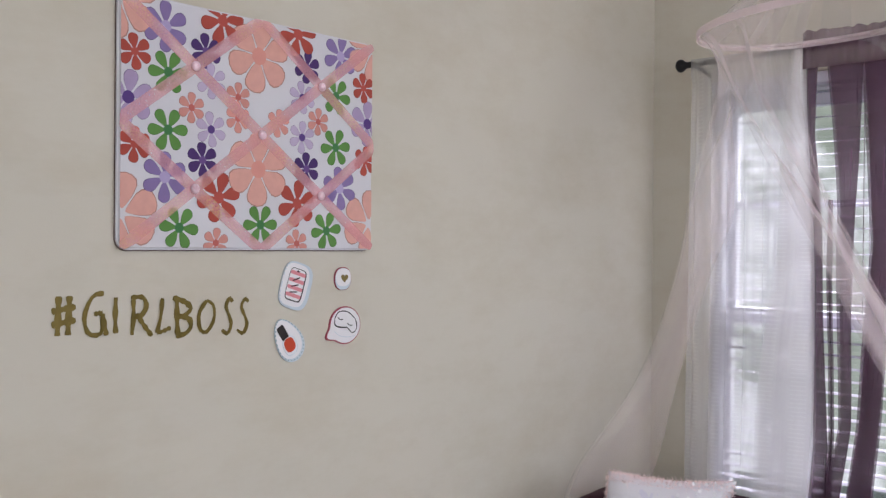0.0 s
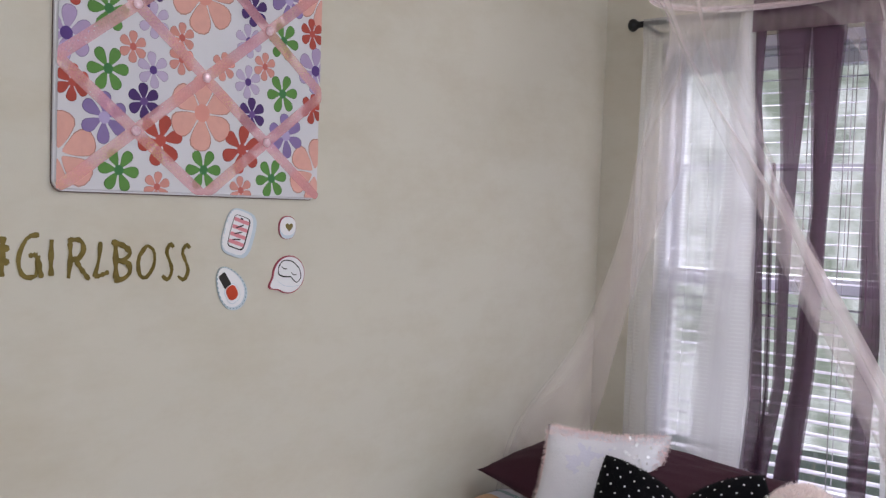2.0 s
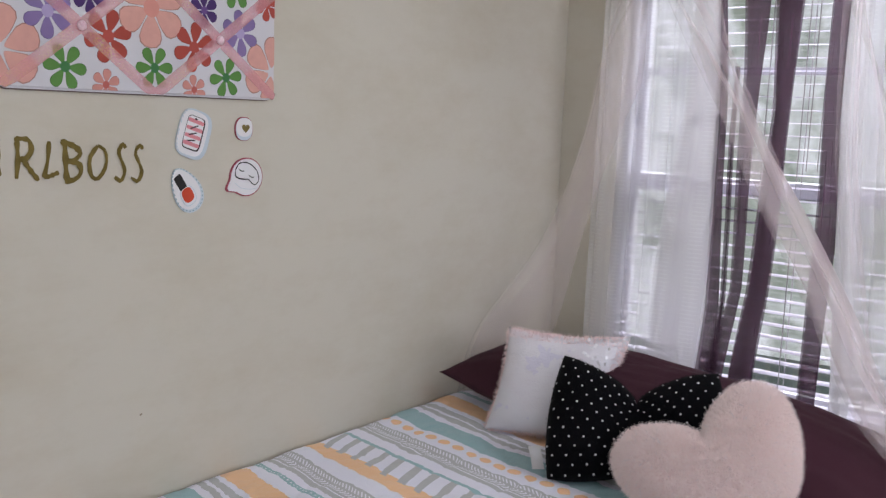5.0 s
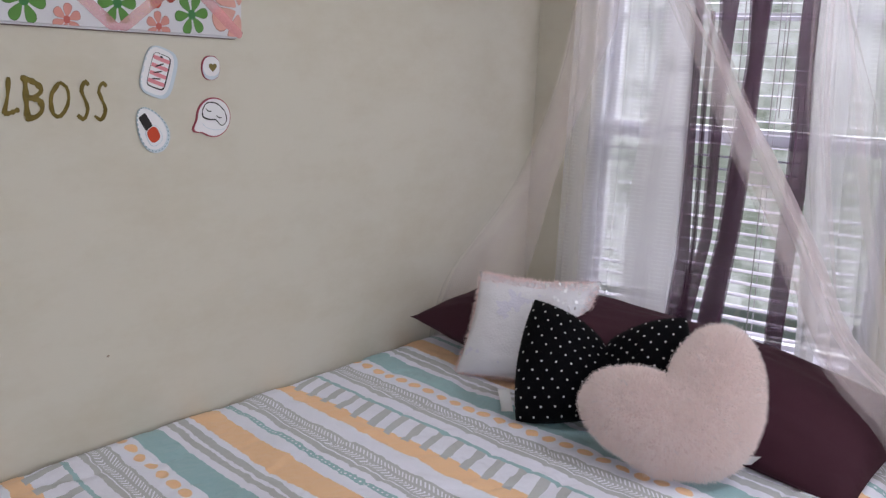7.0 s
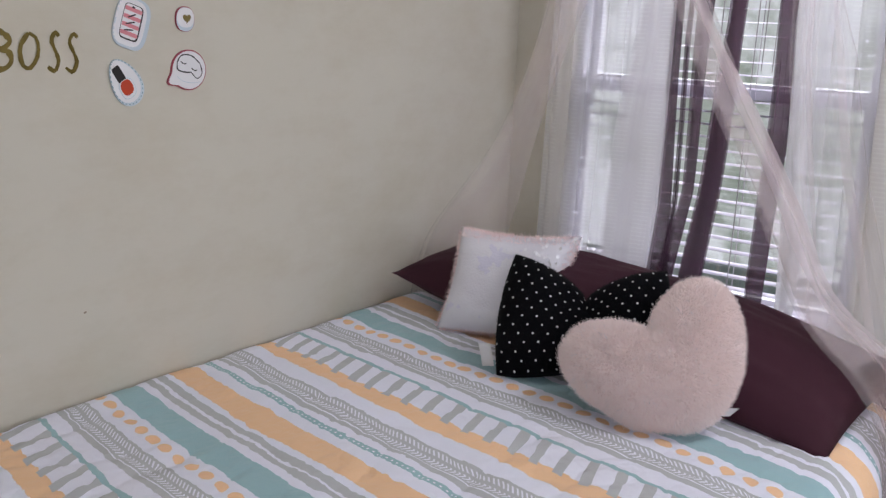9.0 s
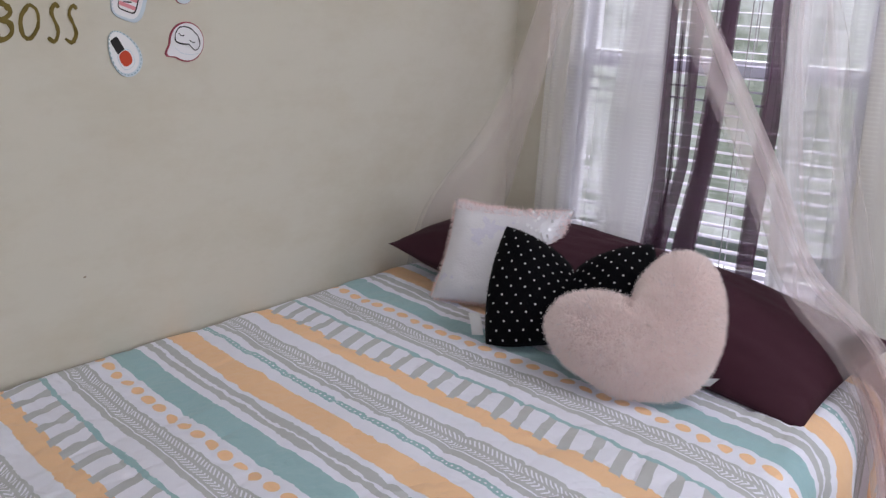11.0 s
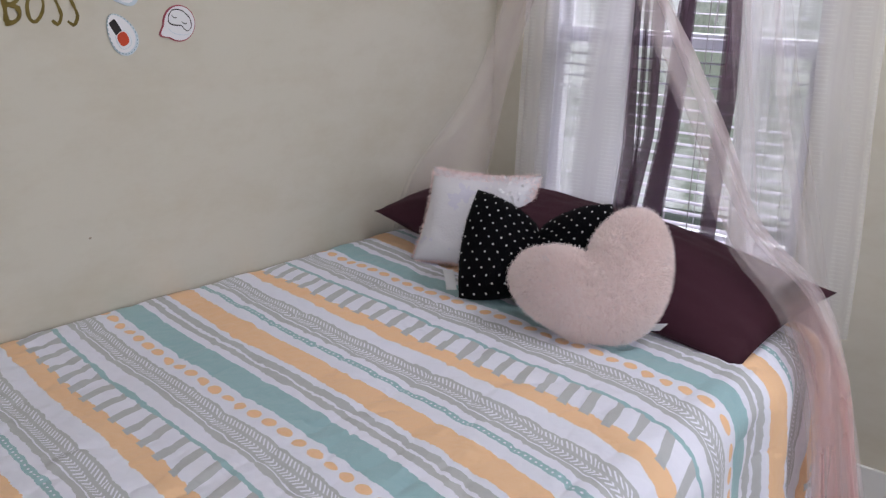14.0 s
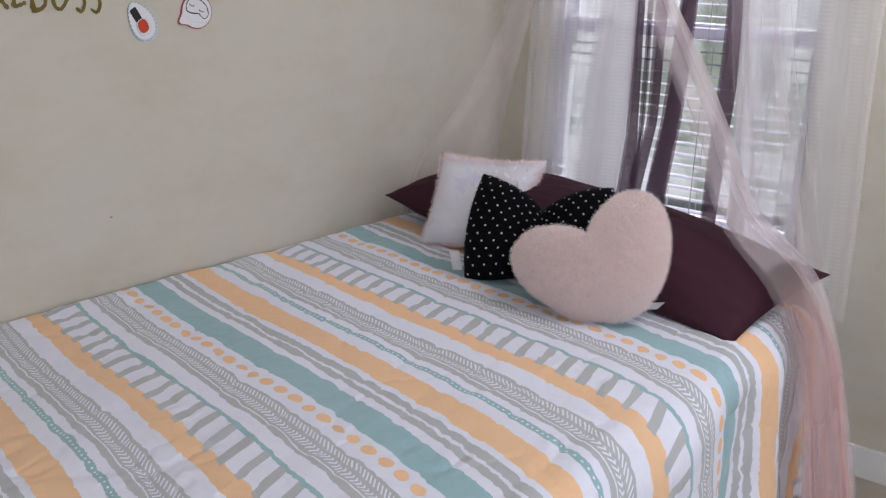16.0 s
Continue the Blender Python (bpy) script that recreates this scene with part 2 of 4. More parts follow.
WHITE_SHEER = sheer("white_sheer", (0.96, 0.95, 0.95), 0.36, 0.08, True, 0.20, 0.0, 0.5)
PURPLE_SHEER = sheer("purple_sheer", (0.165, 0.095, 0.14), 0.70, 0.10)
PURPLE_HEAD = sheer("purple_sheer_heading", (0.17, 0.105, 0.14), 0.78, 0.05)
TULLE = sheer("pink_tulle", (0.97, 0.87, 0.875), 0.125, 0.0, False, 0.07, 0.10, 0.5)
TULLE_SOFT = sheer("smooth_pink_tulle", (0.96, 0.84, 0.845), 0.15, 0.0, False, 0.07, 0.03, 0.5)
TULLE_TRAIN = sheer("dense_pink_tulle", (0.93, 0.64, 0.62), 0.26, 0.0, False, 0.10, 0.06, 0.4, 1.1)
TULLE_BAND = sheer("pink_tulle_band", (0.92, 0.80, 0.82), 0.55, 0.1)
MAROON = folded_cotton("maroon_cotton", (0.046, 0.011, 0.021), (0.038, 0.009, 0.017), 0.85, 0.0)
SHEET = cloth("mattress_cloth", (0.7, 0.7, 0.7), (0.64, 0.64, 0.64))
VELVET, SATIN = dotted_velvet(), sequin_satin()
PINKFUR = fur("pink_plush", (0.96, 0.81, 0.77), (0.99, 0.91, 0.885))
PINKBASE = cloth("pink_plush_backing", (0.97, 0.85, 0.82), (0.94, 0.80, 0.77), 0.9, 0.3)
TRIMFUR = fur("pale_pink_fringe", (0.90, 0.66, 0.64), (0.95, 0.80, 0.79))
TAG = cloth("tag_cloth", (0.88, 0.88, 0.88), (0.84, 0.84, 0.84))
GOLD, RIBBON = gold_foil(), ribbon_sheen()
BOARD_CLOTH = cloth("white_board_cloth", (0.64, 0.63, 0.66), (0.60, 0.59, 0.62))
GEM = plain("pink_gem", (0.58, 0.26, 0.34), (0.98, 0.86, 0.90), 0.04, 0.1, 220)
SEQUIN = plain("silver_sequin", (0.98, 0.95, 0.96), (0.95, 0.95, 0.98), 0.16, 0.1)
WOOD = plain("bed_frame_wood", (0.12, 0.07, 0.04), (0.09, 0.05, 0.03), 0.5)


# ---- mesh helpers ----
def thing(name, at, label, category, group="", kind=""):
    ob = new(name)
    ob.location = at
    ob.empty_display_size = 0.1
    return tagged(ob, label, category, group, kind)


def part(name, bm, material, parent=None, label="", smooth=False, kind=""):
    """Links a bmesh, in world metres, as one mesh object under its parent."""
    me = bpy.data.meshes.new(name)
    bm.to_mesh(me)
    bm.free()
    me.materials.append(material)
    if smooth:
        for f in me.polygons:
            f.use_smooth = True
    ob = new(name, me)
    if parent is not None:
        ob.parent = parent
        up = Vector()
        p = parent
        while p is not None:
            up += p.location
            p = p.parent
        ob.location = -up
    return tagged(ob, label, kind=kind)


def box(bm, x0, x1, y0, y1, z0, z1, bevel=0.0):
    vs = bmesh.ops.create_cube(bm, size=1.0)["verts"]
    bmesh.ops.scale(bm, vec=(x1 - x0, y1 - y0, z1 - z0), verts=vs)
    bmesh.ops.translate(bm, vec=((x0 + x1) / 2, (y0 + y1) / 2, (z0 + z1) / 2), verts=vs)
    if bevel:
        es = list({e for v in vs for e in v.link_edges})
        bmesh.ops.bevel(bm, geom=es, offset=bevel, segments=2, affect="EDGES", profile=0.6)
    return bm


def boxes(*dims, bevel=0.0):
    bm = bmesh.new()
    for d in dims:
        box(bm, *d, bevel=bevel)
    return bm


def sheet(nu, nv, f, uvf=None, close_u=False):
    """A grid of quads over f(a, b), a and b from 0 to 1, with a UV map."""
    bm = bmesh.new()
    uv = bm.loops.layers.uv.new("UVMap")
    rows = [[bm.verts.new(f(i / nu, j / nv)) for j in range(nv + 1)] for i in range(nu if close_u else nu + 1)]
    for i in range(nu):
        for j in range(nv):
            k = (i + 1) % len(rows)
            face = bm.faces.new((rows[i][j], rows[k][j], rows[k][j + 1], rows[i][j + 1]))
            for loop, (a, b) in zip(face.loops, ((i, j), (i + 1, j), (i + 1, j + 1), (i, j + 1))):
                loop[uv].uv = uvf(a / nu, b / nv) if uvf else (a / nu, b / nv)
    return bm


def tube(bm, pts, r, sides=8):
    """A round bar along points."""
    pts = [Vector(p) for p in pts]
    rings = []
    for k, p in enumerate(pts):
        d = (pts[min(k + 1, len(pts) - 1)] - pts[max(k - 1, 0)]).normalized()
        a = d.orthogonal().normalized()
        b = d.cross(a)
        rr = r[k] if isinstance(r, (list, tuple)) else r
        rings.append([bm.verts.new(p + (a * math.cos(t) + b * math.sin(t)) * rr) for t in (2 * math.pi * q / sides for q in range(sides))])
    for m, n in zip(rings, rings[1:]):
        for q in range(sides):
            bm.faces.new((m[q], m[(q + 1) % sides], n[(q + 1) % sides], n[q]))
    bm.faces.new(rings[0][::-1])
    bm.faces.new(rings[-1])
    return bm


def lerp(a, b, t):
    return a + (b - a) * t


def along(pts, t):
    """A smooth way through a few points, t from 0 to 1."""
    n = len(pts) - 1
    k = min(int(t * n), n - 1)
    f = t * n - k
    p = [Vector(pts[min(max(q, 0), n)]) for q in (k - 1, k, k + 1, k + 2)]
    return 0.5 * (2 * p[1] + (p[2] - p[0]) * f + (2 * p[0] - 5 * p[1] + 4 * p[2] - p[3]) * f ** 2 + (3 * p[1] - p[0] - 3 * p[2] + p[3]) * f ** 3)


def plate(bm, outline, y, thick):
    """A flat plate in the plane of the long wall: an outline of (x, z), its front at y."""
    front = [bm.verts.new((x, y, z)) for x, z in outline]
    back = [bm.verts.new((x, y + thick, z)) for x, z in outline]
    n = len(outline)
    bm.faces.new(front)
    bm.faces.new(back[::-1])
    for k in range(n):
        bm.faces.new((front[k], back[k], back[(k + 1) % n], front[(k + 1) % n]))
    bmesh.ops.recalc_face_normals(bm, faces=list(bm.faces))
    return bm


def oval(cx, cz, a, b, turn=0.0, n=36, power=2.0):
    """Points of a round or squarish outline in x and z."""
    out = []
    c, s = math.cos(radians(turn)), math.sin(radians(turn))
    for k in range(n):
        t = 2 * math.pi * k / n
        p = math.copysign(abs(math.cos(t)) ** (2 / power), math.cos(t)) * a
        q = math.copysign(abs(math.sin(t)) ** (2 / power), math.sin(t)) * b
        out.append((cx + p * c - q * s, cz + p * s + q * c))
    return out


def stroke(bm, pts, width, y, thick=0.001):
    """A brushed line on the long wall, along (x, z) points, with a slightly uneven width."""
    n = 14
    ways = [along([(x, 0, z) for x, z in pts], k / n) for k in range(n + 1)]
    left, right = [], []
    for k, p in enumerate(ways):
        d = (ways[min(k + 1, n)] - ways[max(k - 1, 0)]).normalized()
        side = Vector((-d.z, 0, d.x))
        w = width * (0.5 + 0.12 * math.sin(k * 0.9 + p.x * 300)) * (0.75 if k in (0, n) else 1)
        left.append((p + side * w))
        right.append((p - side * w))
    lf = [bm.verts.new((q.x, y, q.z)) for q in left]
    rf = [bm.verts.new((q.x, y, q.z)) for q in right]
    for k in range(n):
        bm.faces.new((lf[k], rf[k], rf[k + 1], lf[k + 1]))
    return bm


# ---- structure ----
XB, YB, ZT = -4.2, -4.6, 2.52          # back wall, far side wall, ceiling
WY0, WY1, WZ0, WZ1 = -1.10, -0.20, 0.62, 2.0   # window opening in the head wall
tagged(part("floor", boxes((XB - 0.12, 0.14, YB - 0.12, 0.12, -0.1, 0.0)), CARPET), "beige short-pile carpet floor", "floor", kind="structure")
tagged(part("ceiling", boxes((XB - 0.12, 0.14, YB - 0.12, 0.12, ZT, ZT + 0.1)), CEIL), "plain white painted ceiling", "ceiling", kind="structure")
tagged(part("wall_north", boxes((XB, 0.14, 0.0, 0.12, 0.0, ZT)), WALL), "warm beige painted long wall with faint scuffs", "wall", kind="structure")
tagged(part("wall_east", boxes((0.0, 0.14, WY1, 0.0, 0.0, ZT), (0.0, 0.14, YB, WY0, 0.0, ZT),
                               (0.0, 0.14, WY0, WY1, 0.0, WZ0), (0.0, 0.14, WY0, WY1, WZ1, ZT)), WALL),
       "beige painted wall with a window opening", "wall", kind="structure")
EY0, EY1, SZ0, SZ1 = -4.0, -2.4, 1.15, 2.42     # opening added in the end wall for its fill lamp
tagged(part("wall_west", boxes((XB - 0.12, XB, EY1, 0.12, 0.0, ZT), (XB - 0.12, XB, YB - 0.12, EY0, 0.0, ZT),
                               (XB - 0.12, XB, EY0, EY1, 0.0, SZ0), (XB - 0.12, XB, EY0, EY1, SZ1, ZT)), WALL),
       "beige painted end wall with an added lamp opening, out of view", "wall", kind="structure")
SX0, SX1 = -2.25, -0.45   # opening added for the side fill lamp
tagged(part("wall_south", boxes((SX1, 0.14, YB - 0.12, YB, 0.0, ZT), (XB, SX0, YB - 0.12, YB, 0.0, ZT),
                                (SX0, SX1, YB - 0.12, YB, 0.0, SZ0), (SX0, SX1, YB - 0.12, YB, SZ1, ZT)), WALL),
       "beige painted side wall with an added lamp opening, out of view", "wall", kind="structure")


def baseboard(name, x0, x1, y0, y1):
    bm = boxes((x0, x1, y0, y1, 0.0, 0.098), bevel=0.003)
    return tagged(part(name, bm, TRIM), "white painted wooden baseboard along the wall", "baseboard", kind="structure")


baseboard("baseboard_east", -0.014, -0.0005, YB, -0.016)
baseboard("baseboard_north", XB, -0.016, -0.014, -0.0005)

# ceiling light over the middle of the room
LX, LY = -0.85, -1.85
ceiling_light = thing("ceiling_light", (LX, LY, ZT), "round frosted glass ceiling light, switched on", "ceiling light")


def turned(profile, sides=40):
    """A round body about the lamp's axis from (radius, height) pairs."""
    return sheet(sides, len(profile) - 1, lambda a, b: (LX + profile[round(b * (len(profile) - 1))][0] * math.cos(2 * math.pi * a), LY + profile[round(b * (len(profile) - 1))][0] * math.sin(2 * math.pi * a),
                                                          profile[round(b * (len(profile) - 1))][1]), close_u=True)


part("base_plate", turned([(0.21, ZT - 0.001), (0.215, ZT - 0.012), (0.205, ZT - 0.028)]), TRIM, ceiling_light, smooth=True)
part("shade", turned([(0.2 * math.cos(q), ZT - 0.028 - 0.10 * math.sin(q)) for q in (math.pi / 2 * k / 10 for k in range(10))] + [(0.002, ZT - 0.128)]), LAMP, ceiling_light, "glowing frosted glass dome", smooth=True)

# window with two sashes
window = thing("window_1", (0.07, -0.651, WZ0), "white double-hung window behind sheer curtains", "window", kind="structure")
part("window_frame", boxes((0.05, 0.135, WY0, WY0 + 0.02, WZ0, WZ1), (0.05, 0.135, WY1 - 0.02, WY1, WZ0, WZ1),
                           (0.05, 0.135, WY0 + 0.02, WY1 - 0.02, WZ1 - 0.04, WZ1), bevel=0.002), SASH, window)
part("window_sill", boxes((-0.02, 0.135, WY0 - 0.02, WY1 + 0.02, WZ0 - 0.03, WZ0 + 0.012), bevel=0.004), SASH, window)


def sash(name, x, z0, z1, bars):
    y0, y1 = WY0 + 0.022, WY1 - 0.022
    dims = [(x, x + 0.03, y0, y0 + 0.022, z0, z1), (x, x + 0.03, y1 - 0.022, y1, z0, z1),
            (x, x + 0.03, y0 + 0.022, y1 - 0.022, z0, z0 + 0.05), (x, x + 0.03, y0 + 0.022, y1 - 0.022, z1 - 0.045, z1)]
    dims += [(x + 0.006, x + 0.024, y0 + 0.022, y1 - 0.022, b - 0.011, b + 0.011) for b in bars]
    s = part(name, boxes(*dims, bevel=0.002), SASH, window)
    g = part("pane", boxes((x + 0.013, x + 0.017, y0 + 0.03, y1 - 0.03, z0 + 0.045, z1 - 0.04)), GLASS, s)
    g.visible_shadow = False
    return s


sash("lower_sash", 0.066, WZ0 + 0.013, 1.30, ())
sash("upper_sash", 0.098, 1.25, WZ1 - 0.042, (1.62,))

# distance outside
bm = sheet(24, 8, lambda a, b: (3.2 + 2.2 * math.sin(math.pi * a), lerp(-9, 8, a), lerp(-2.5, 3.4, b)))
tagged(part("backdrop", bm, OUT), "blurred green trees and pale sky outside", "backdrop", kind="structure")
tagged(part("ground", boxes((0.15, 12, -12, 12, -0.6, -0.5)), cloth("lawn", (0.11, 0.13, 0.095), (0.15, 0.17, 0.13))), "green lawn outside the window", "ground", kind="structure")

# ---- window blind ----
blind = thing("window_blind", (0.03, -0.651, WZ1), "white slatted blind lowered with open slats", "blind")
part("headrail", boxes((0.0, 0.045, WY0 + 0.005, WY1 - 0.005, WZ1 - 0.035, WZ1 - 0.002), bevel=0.003), SLAT, blind)
slat_mesh = None
z = WZ1 - 0.06
while z > WZ0 + 0.05:
    if slat_mesh is None:
        def curved(a, b):
            return (lerp(-0.020, 0.020, b), lerp(WY0 + 0.008, WY1 - 0.008, a) + 0.651, 0.0025 * (1 - (2 * b - 1) ** 2) + 0.045 * lerp(-0.020, 0.020, b))
        bm = sheet(2, 4, curved)
        bmesh.ops.solidify(bm, geom=bm.faces[:], thickness=0.0026)
        first = part("slat", bm, SLAT, blind, smooth=False)
        slat_mesh = first.data
    else:
        first = new("slat", slat_mesh)
        first.parent = blind
    first.location = (0.021 - 0.03, 0.0, z - WZ1)
    z -= 0.0362
part("bottom_rail", boxes((-0.003, 0.045, WY0 + 0.008, WY1 - 0.008, WZ0 + 0.016, WZ0 + 0.04), bevel=0.003), SLAT, blind)
for y in (-0.39, -0.665, -0.765, -0.95):
    bm = bmesh.new()
    for x in (-0.004, 0.046):
        tube(bm, [(x, y, WZ1 - 0.03), (x, y, WZ0 + 0.03)], 0.0016, 5)
    part("ladder_cord", bm, CORD, blind)

for y in (-0.792, -0.822):
    part("pull_cord", tube(bmesh.new(), [(-0.008, y, WZ1 - 0.03), (-0.008, y + 0.002, 1.34)], 0.0015, 5), CORD, blind)

# ---- curtains ----
ROD_X, ROD_Z = -0.10, 2.045
rod = thing("curtain_rod", (ROD_X, -0.7, ROD_Z), "thin black metal curtain rod with round finials", "curtain rod")
part("bar", tube(bmesh.new(), [(ROD_X, -0.165, ROD_Z), (ROD_X, -0.8, ROD_Z), (ROD_X, -1.36, ROD_Z)], 0.008, 12), BLACK, rod, smooth=True)
for y, s in ((-0.165, 1), (-1.36, -1)):
    bm = bmesh.new()
    tube(bm, [(ROD_X, y + s * d, ROD_Z) for d in (-0.030, -0.020, -0.010, 0.0, 0.006, 0.014, 0.022, 0.028, 0.0305)],
         [0.008, 0.0105, 0.0095, 0.012, 0.0175, 0.0205, 0.018, 0.010, 0.002], 16)
    part("finial", bm, BLACK, rod, smooth=True)
for y in (-0.2, -1.31):
    part("bracket", tube(bmesh.new(), [(ROD_X, y, ROD_Z - 0.01), (-0.06, y, ROD_Z - 0.012), (0.0, y, ROD_Z - 0.02)], 0.006, 8), BLACK, rod, smooth=True)


def drape(name, label, mat, left, right, folds, depth, hem, seed, back=1.0, nu=260, nv=46, width=0.7):
    """A hung curtain. left, right: its side edges as y by height from the rod down; folds: how many; back: how far folds overlap."""
    rnd = random.Random(seed)
    jig = [(rnd.uniform(0.6, 1.4), rnd.uniform(-0.5, 0.5), rnd.uniform(-0.6, 0.6)) for _ in range(folds + 2)]

    def at(a, b):
        z = lerp(ROD_Z + 0.012, hem, b)
        y0, y1 = along([(0, y, 0) for y in left], b).y, along([(0, y, 0) for y in right], b).y
        k = a * folds
        amp, ph, dr = jig[int(k) % len(jig)]
        amp2, ph2, dr2 = jig[(int(k) + 1) % len(jig)]
        f = k - int(k)
        f = f * f * (3 - 2 * f)
        amp, ph, dr = lerp(amp, amp2, f), lerp(ph, ph2, f), lerp(dr, dr2, f)
        wave = 2 * math.pi * k + ph + dr * b
        grow = 0.35 + 0.65 * min(1, b * 3)
        y = lerp(y0, y1, a) + back * (y1 - y0) / folds * amp * 0.24 * grow * math.sin(wave * 1.0 + 1.2) * min(1, a * 12) * min(1, (1 - a) * 12)
        x = ROD_X - 0.004 + depth * grow * amp * math.sin(wave) + 0.01 * b * math.sin(3 * a + b * 4)
        if b < 0.03:
            x = ROD_X - 0.013
        return (x, y, z)

    bm = sheet(nu, nv, at, lambda a, b: (a * width, (1 - b) * (ROD_Z - hem)))
    return tagged(part(name, bm, mat, smooth=True), label, "curtain")


def gathered(name, edges, mat, parent, passes, x, seed, width=0.12, label="", nu=40, nv=56):
    """Cloth folded to and fro between two edges; edges: (height, one side, other side) from the top down."""
    rnd = random.Random(seed)
    ph = [rnd.uniform(0, 6.28) for _ in range(6)]
    zs = np.array([-e[0] for e in edges])
    one, two = np.array([e[1] for e in edges]), np.array([e[2] for e in edges])

    def at(a, b):
        z = lerp(edges[0][0], edges[-1][0], b)
        lo, hi = float(np.interp(-z, zs, one)), float(np.interp(-z, zs, two))
        k = a * passes
        leg = int(min(k, passes - 1e-6))
        w = k - leg if leg % 2 == 0 else 1 - (k - leg)
        turn = 0.10 * math.sin(2.3 * z + ph[leg % 6]) + 0.05 * math.sin(6 * z + ph[(leg + 2) % 6])
        w = min(1.04, max(-0.04, w + turn * (1 if leg else 0.4) * (1 - abs(2 * w - 1) * 0.5)))
        y = lerp(lo, hi, w) + 0.0025 * math.sin(9 * z + ph[0])
        return (x + 0.007 * k + 0.004 * math.sin(7 * w + ph[1] + 2 * z), y, z)

    return part(name, sheet(nu * passes, nv, at, lambda a, b: (a * width * passes, b * (edges[0][0] - edges[-1][0]))), mat, parent, label, smooth=True)


curtain = drape("sheer_curtain", "white sheer curtain with woven dashes, hung at the window", WHITE_SHEER,
                (-0.192, -0.186, -0.182, -0.177, -0.178, -0.18), (-0.545, -0.560, -0.568, -0.574, -0.565, -0.55), 7, 0.006, 0.36, 3, 0.6, width=0.95)
curtain["group"] = "window curtains"
gathered("folded_edge", ((2.04, -0.505, -0.548), (1.75, -0.485, -0.560), (1.5, -0.468, -0.568), (1.2, -0.432, -0.575), (1.0, -0.417, -0.575), (0.8, -0.408, -0.562), (0.36, -0.39, -0.55)),
         WHITE_SHEER, curtain, 4, ROD_X - 0.034, 5)
curtain = drape("sheer_curtain", "white sheer curtain with woven dashes, beside the bare wall", WHITE_SHEER,
                (-0.905, -0.90, -0.905, -0.92, -0.93, -0.94), (-1.235, -1.255, -1.275, -1.285, -1.30, -1.305), 6, 0.006, 0.5, 8, 0.6, width=1.16)
curtain["group"] = "window curtains"
gathered("folded_edge", ((2.04, -0.905, -0.955), (1.45, -0.897, -0.953), (1.1, -0.92, -0.978), (0.8, -0.935, -0.985), (0.5, -0.94, -0.98)), WHITE_SHEER, curtain, 3, ROD_X - 0.030, 6)
gathered("folded_edge", ((2.04, -1.10, -1.22), (1.45, -1.12, -1.258), (1.1, -1.13, -1.272), (0.8, -1.15, -1.285), (0.5, -1.16, -1.29)), WHITE_SHEER, curtain, 1, ROD_X - 0.022, 7)


def purple_curtain():
    """A sheer panel drawn into narrow hanging gathers below one ruffled heading."""
    heading = part("sheer_curtain", sheet(90, 5, lambda a, b: (ROD_X - 0.030 - 0.003 * math.sin(a * 70), lerp(-0.540, -0.935, a), lerp(ROD_Z + 0.040 + 0.007 * noise.noise((a * 28, 0.4, 2.0)) + 0.003 * math.sin(a * 55), ROD_Z - 0.062, b)), lambda a, b: (a, b * 0.1)), PURPLE_HEAD, smooth=True)
    tagged(heading, "dark purple sheer curtain drawn into narrow gathers", "curtain", "window curtains")
    top = ROD_Z - 0.055
    gathered("gather", ((top, -0.540, -0.575), (1.8, -0.549, -0.568), (1.5, -0.562, -0.590), (1.2, -0.574, -0.604), (0.95, -0.576, -0.611), (0.75, -0.562, -0.608), (0.5, -0.54, -0.60)), PURPLE_SHEER, heading, 2, ROD_X - 0.020, 11)
    gathered("gather", ((1.62, -0.606, -0.612), (1.43, -0.606, -0.614), (1.2, -0.617, -0.623), (0.98, -0.617, -0.624), (0.8, -0.60, -0.62), (0.5, -0.58, -0.61)), PURPLE_SHEER, heading, 3, ROD_X - 0.022, 12, 0.03, nu=10)
    gathered("gather", ((top, -0.606, -0.700), (1.82, -0.618, -0.688), (1.6, -0.634, -0.678), (1.25, -0.640, -0.672), (1.0, -0.643, -0.673), (0.9, -0.627, -0.661), (0.75, -0.590, -0.643), (0.5, -0.56, -0.63)), PURPLE_SHEER, heading, 2, ROD_X - 0.024, 13)
    gathered("gather", ((top, -0.695, -0.785), (1.82, -0.703, -0.772), (1.5, -0.726, -0.764), (1.2, -0.699, -0.752), (1.0, -0.690, -0.744), (0.76, -0.662, -0.727), (0.5, -0.64, -0.72)), PURPLE_SHEER, heading, 3, ROD_X - 0.024, 14)
    gathered("gather", ((top, -0.835, -0.935), (1.82, -0.856, -0.900), (1.5, -0.856, -0.902), (1.14, -0.857, -0.911), (0.87, -0.855, -0.904), (0.5, -0.845, -0.89)), PURPLE_SHEER, heading, 2, ROD_X - 0.024, 15)


purple_curtain()

# ---- bed ----
BX0, BX1, BW = -2.36, -0.52, -1.258       # foot, head and outer edge of the flat top
TOP = 0.645
bed = thing("bed", (-1.2, -0.66, 0.0), "double bed with a mattress on a dark wooden base", "bed")
part("base", boxes((BX0 + 0.04, BX1 - 0.02, BW + 0.02, -0.06, 0.16, 0.34), bevel=0.01), WOOD, bed)
part("mattress", boxes((BX0 + 0.02, BX1, BW - 0.03, -0.035, 0.345, TOP - 0.035), bevel=0.03), SHEET, bed, smooth=True)
for x in (BX0 + 0.1, BX1 - 0.1):
    for y in (BW + 0.08, -0.12):
        part("leg", tube(bmesh.new(), [(x, y, 0.0), (x, y, 0.16)], 0.03, 10), WOOD, bed)


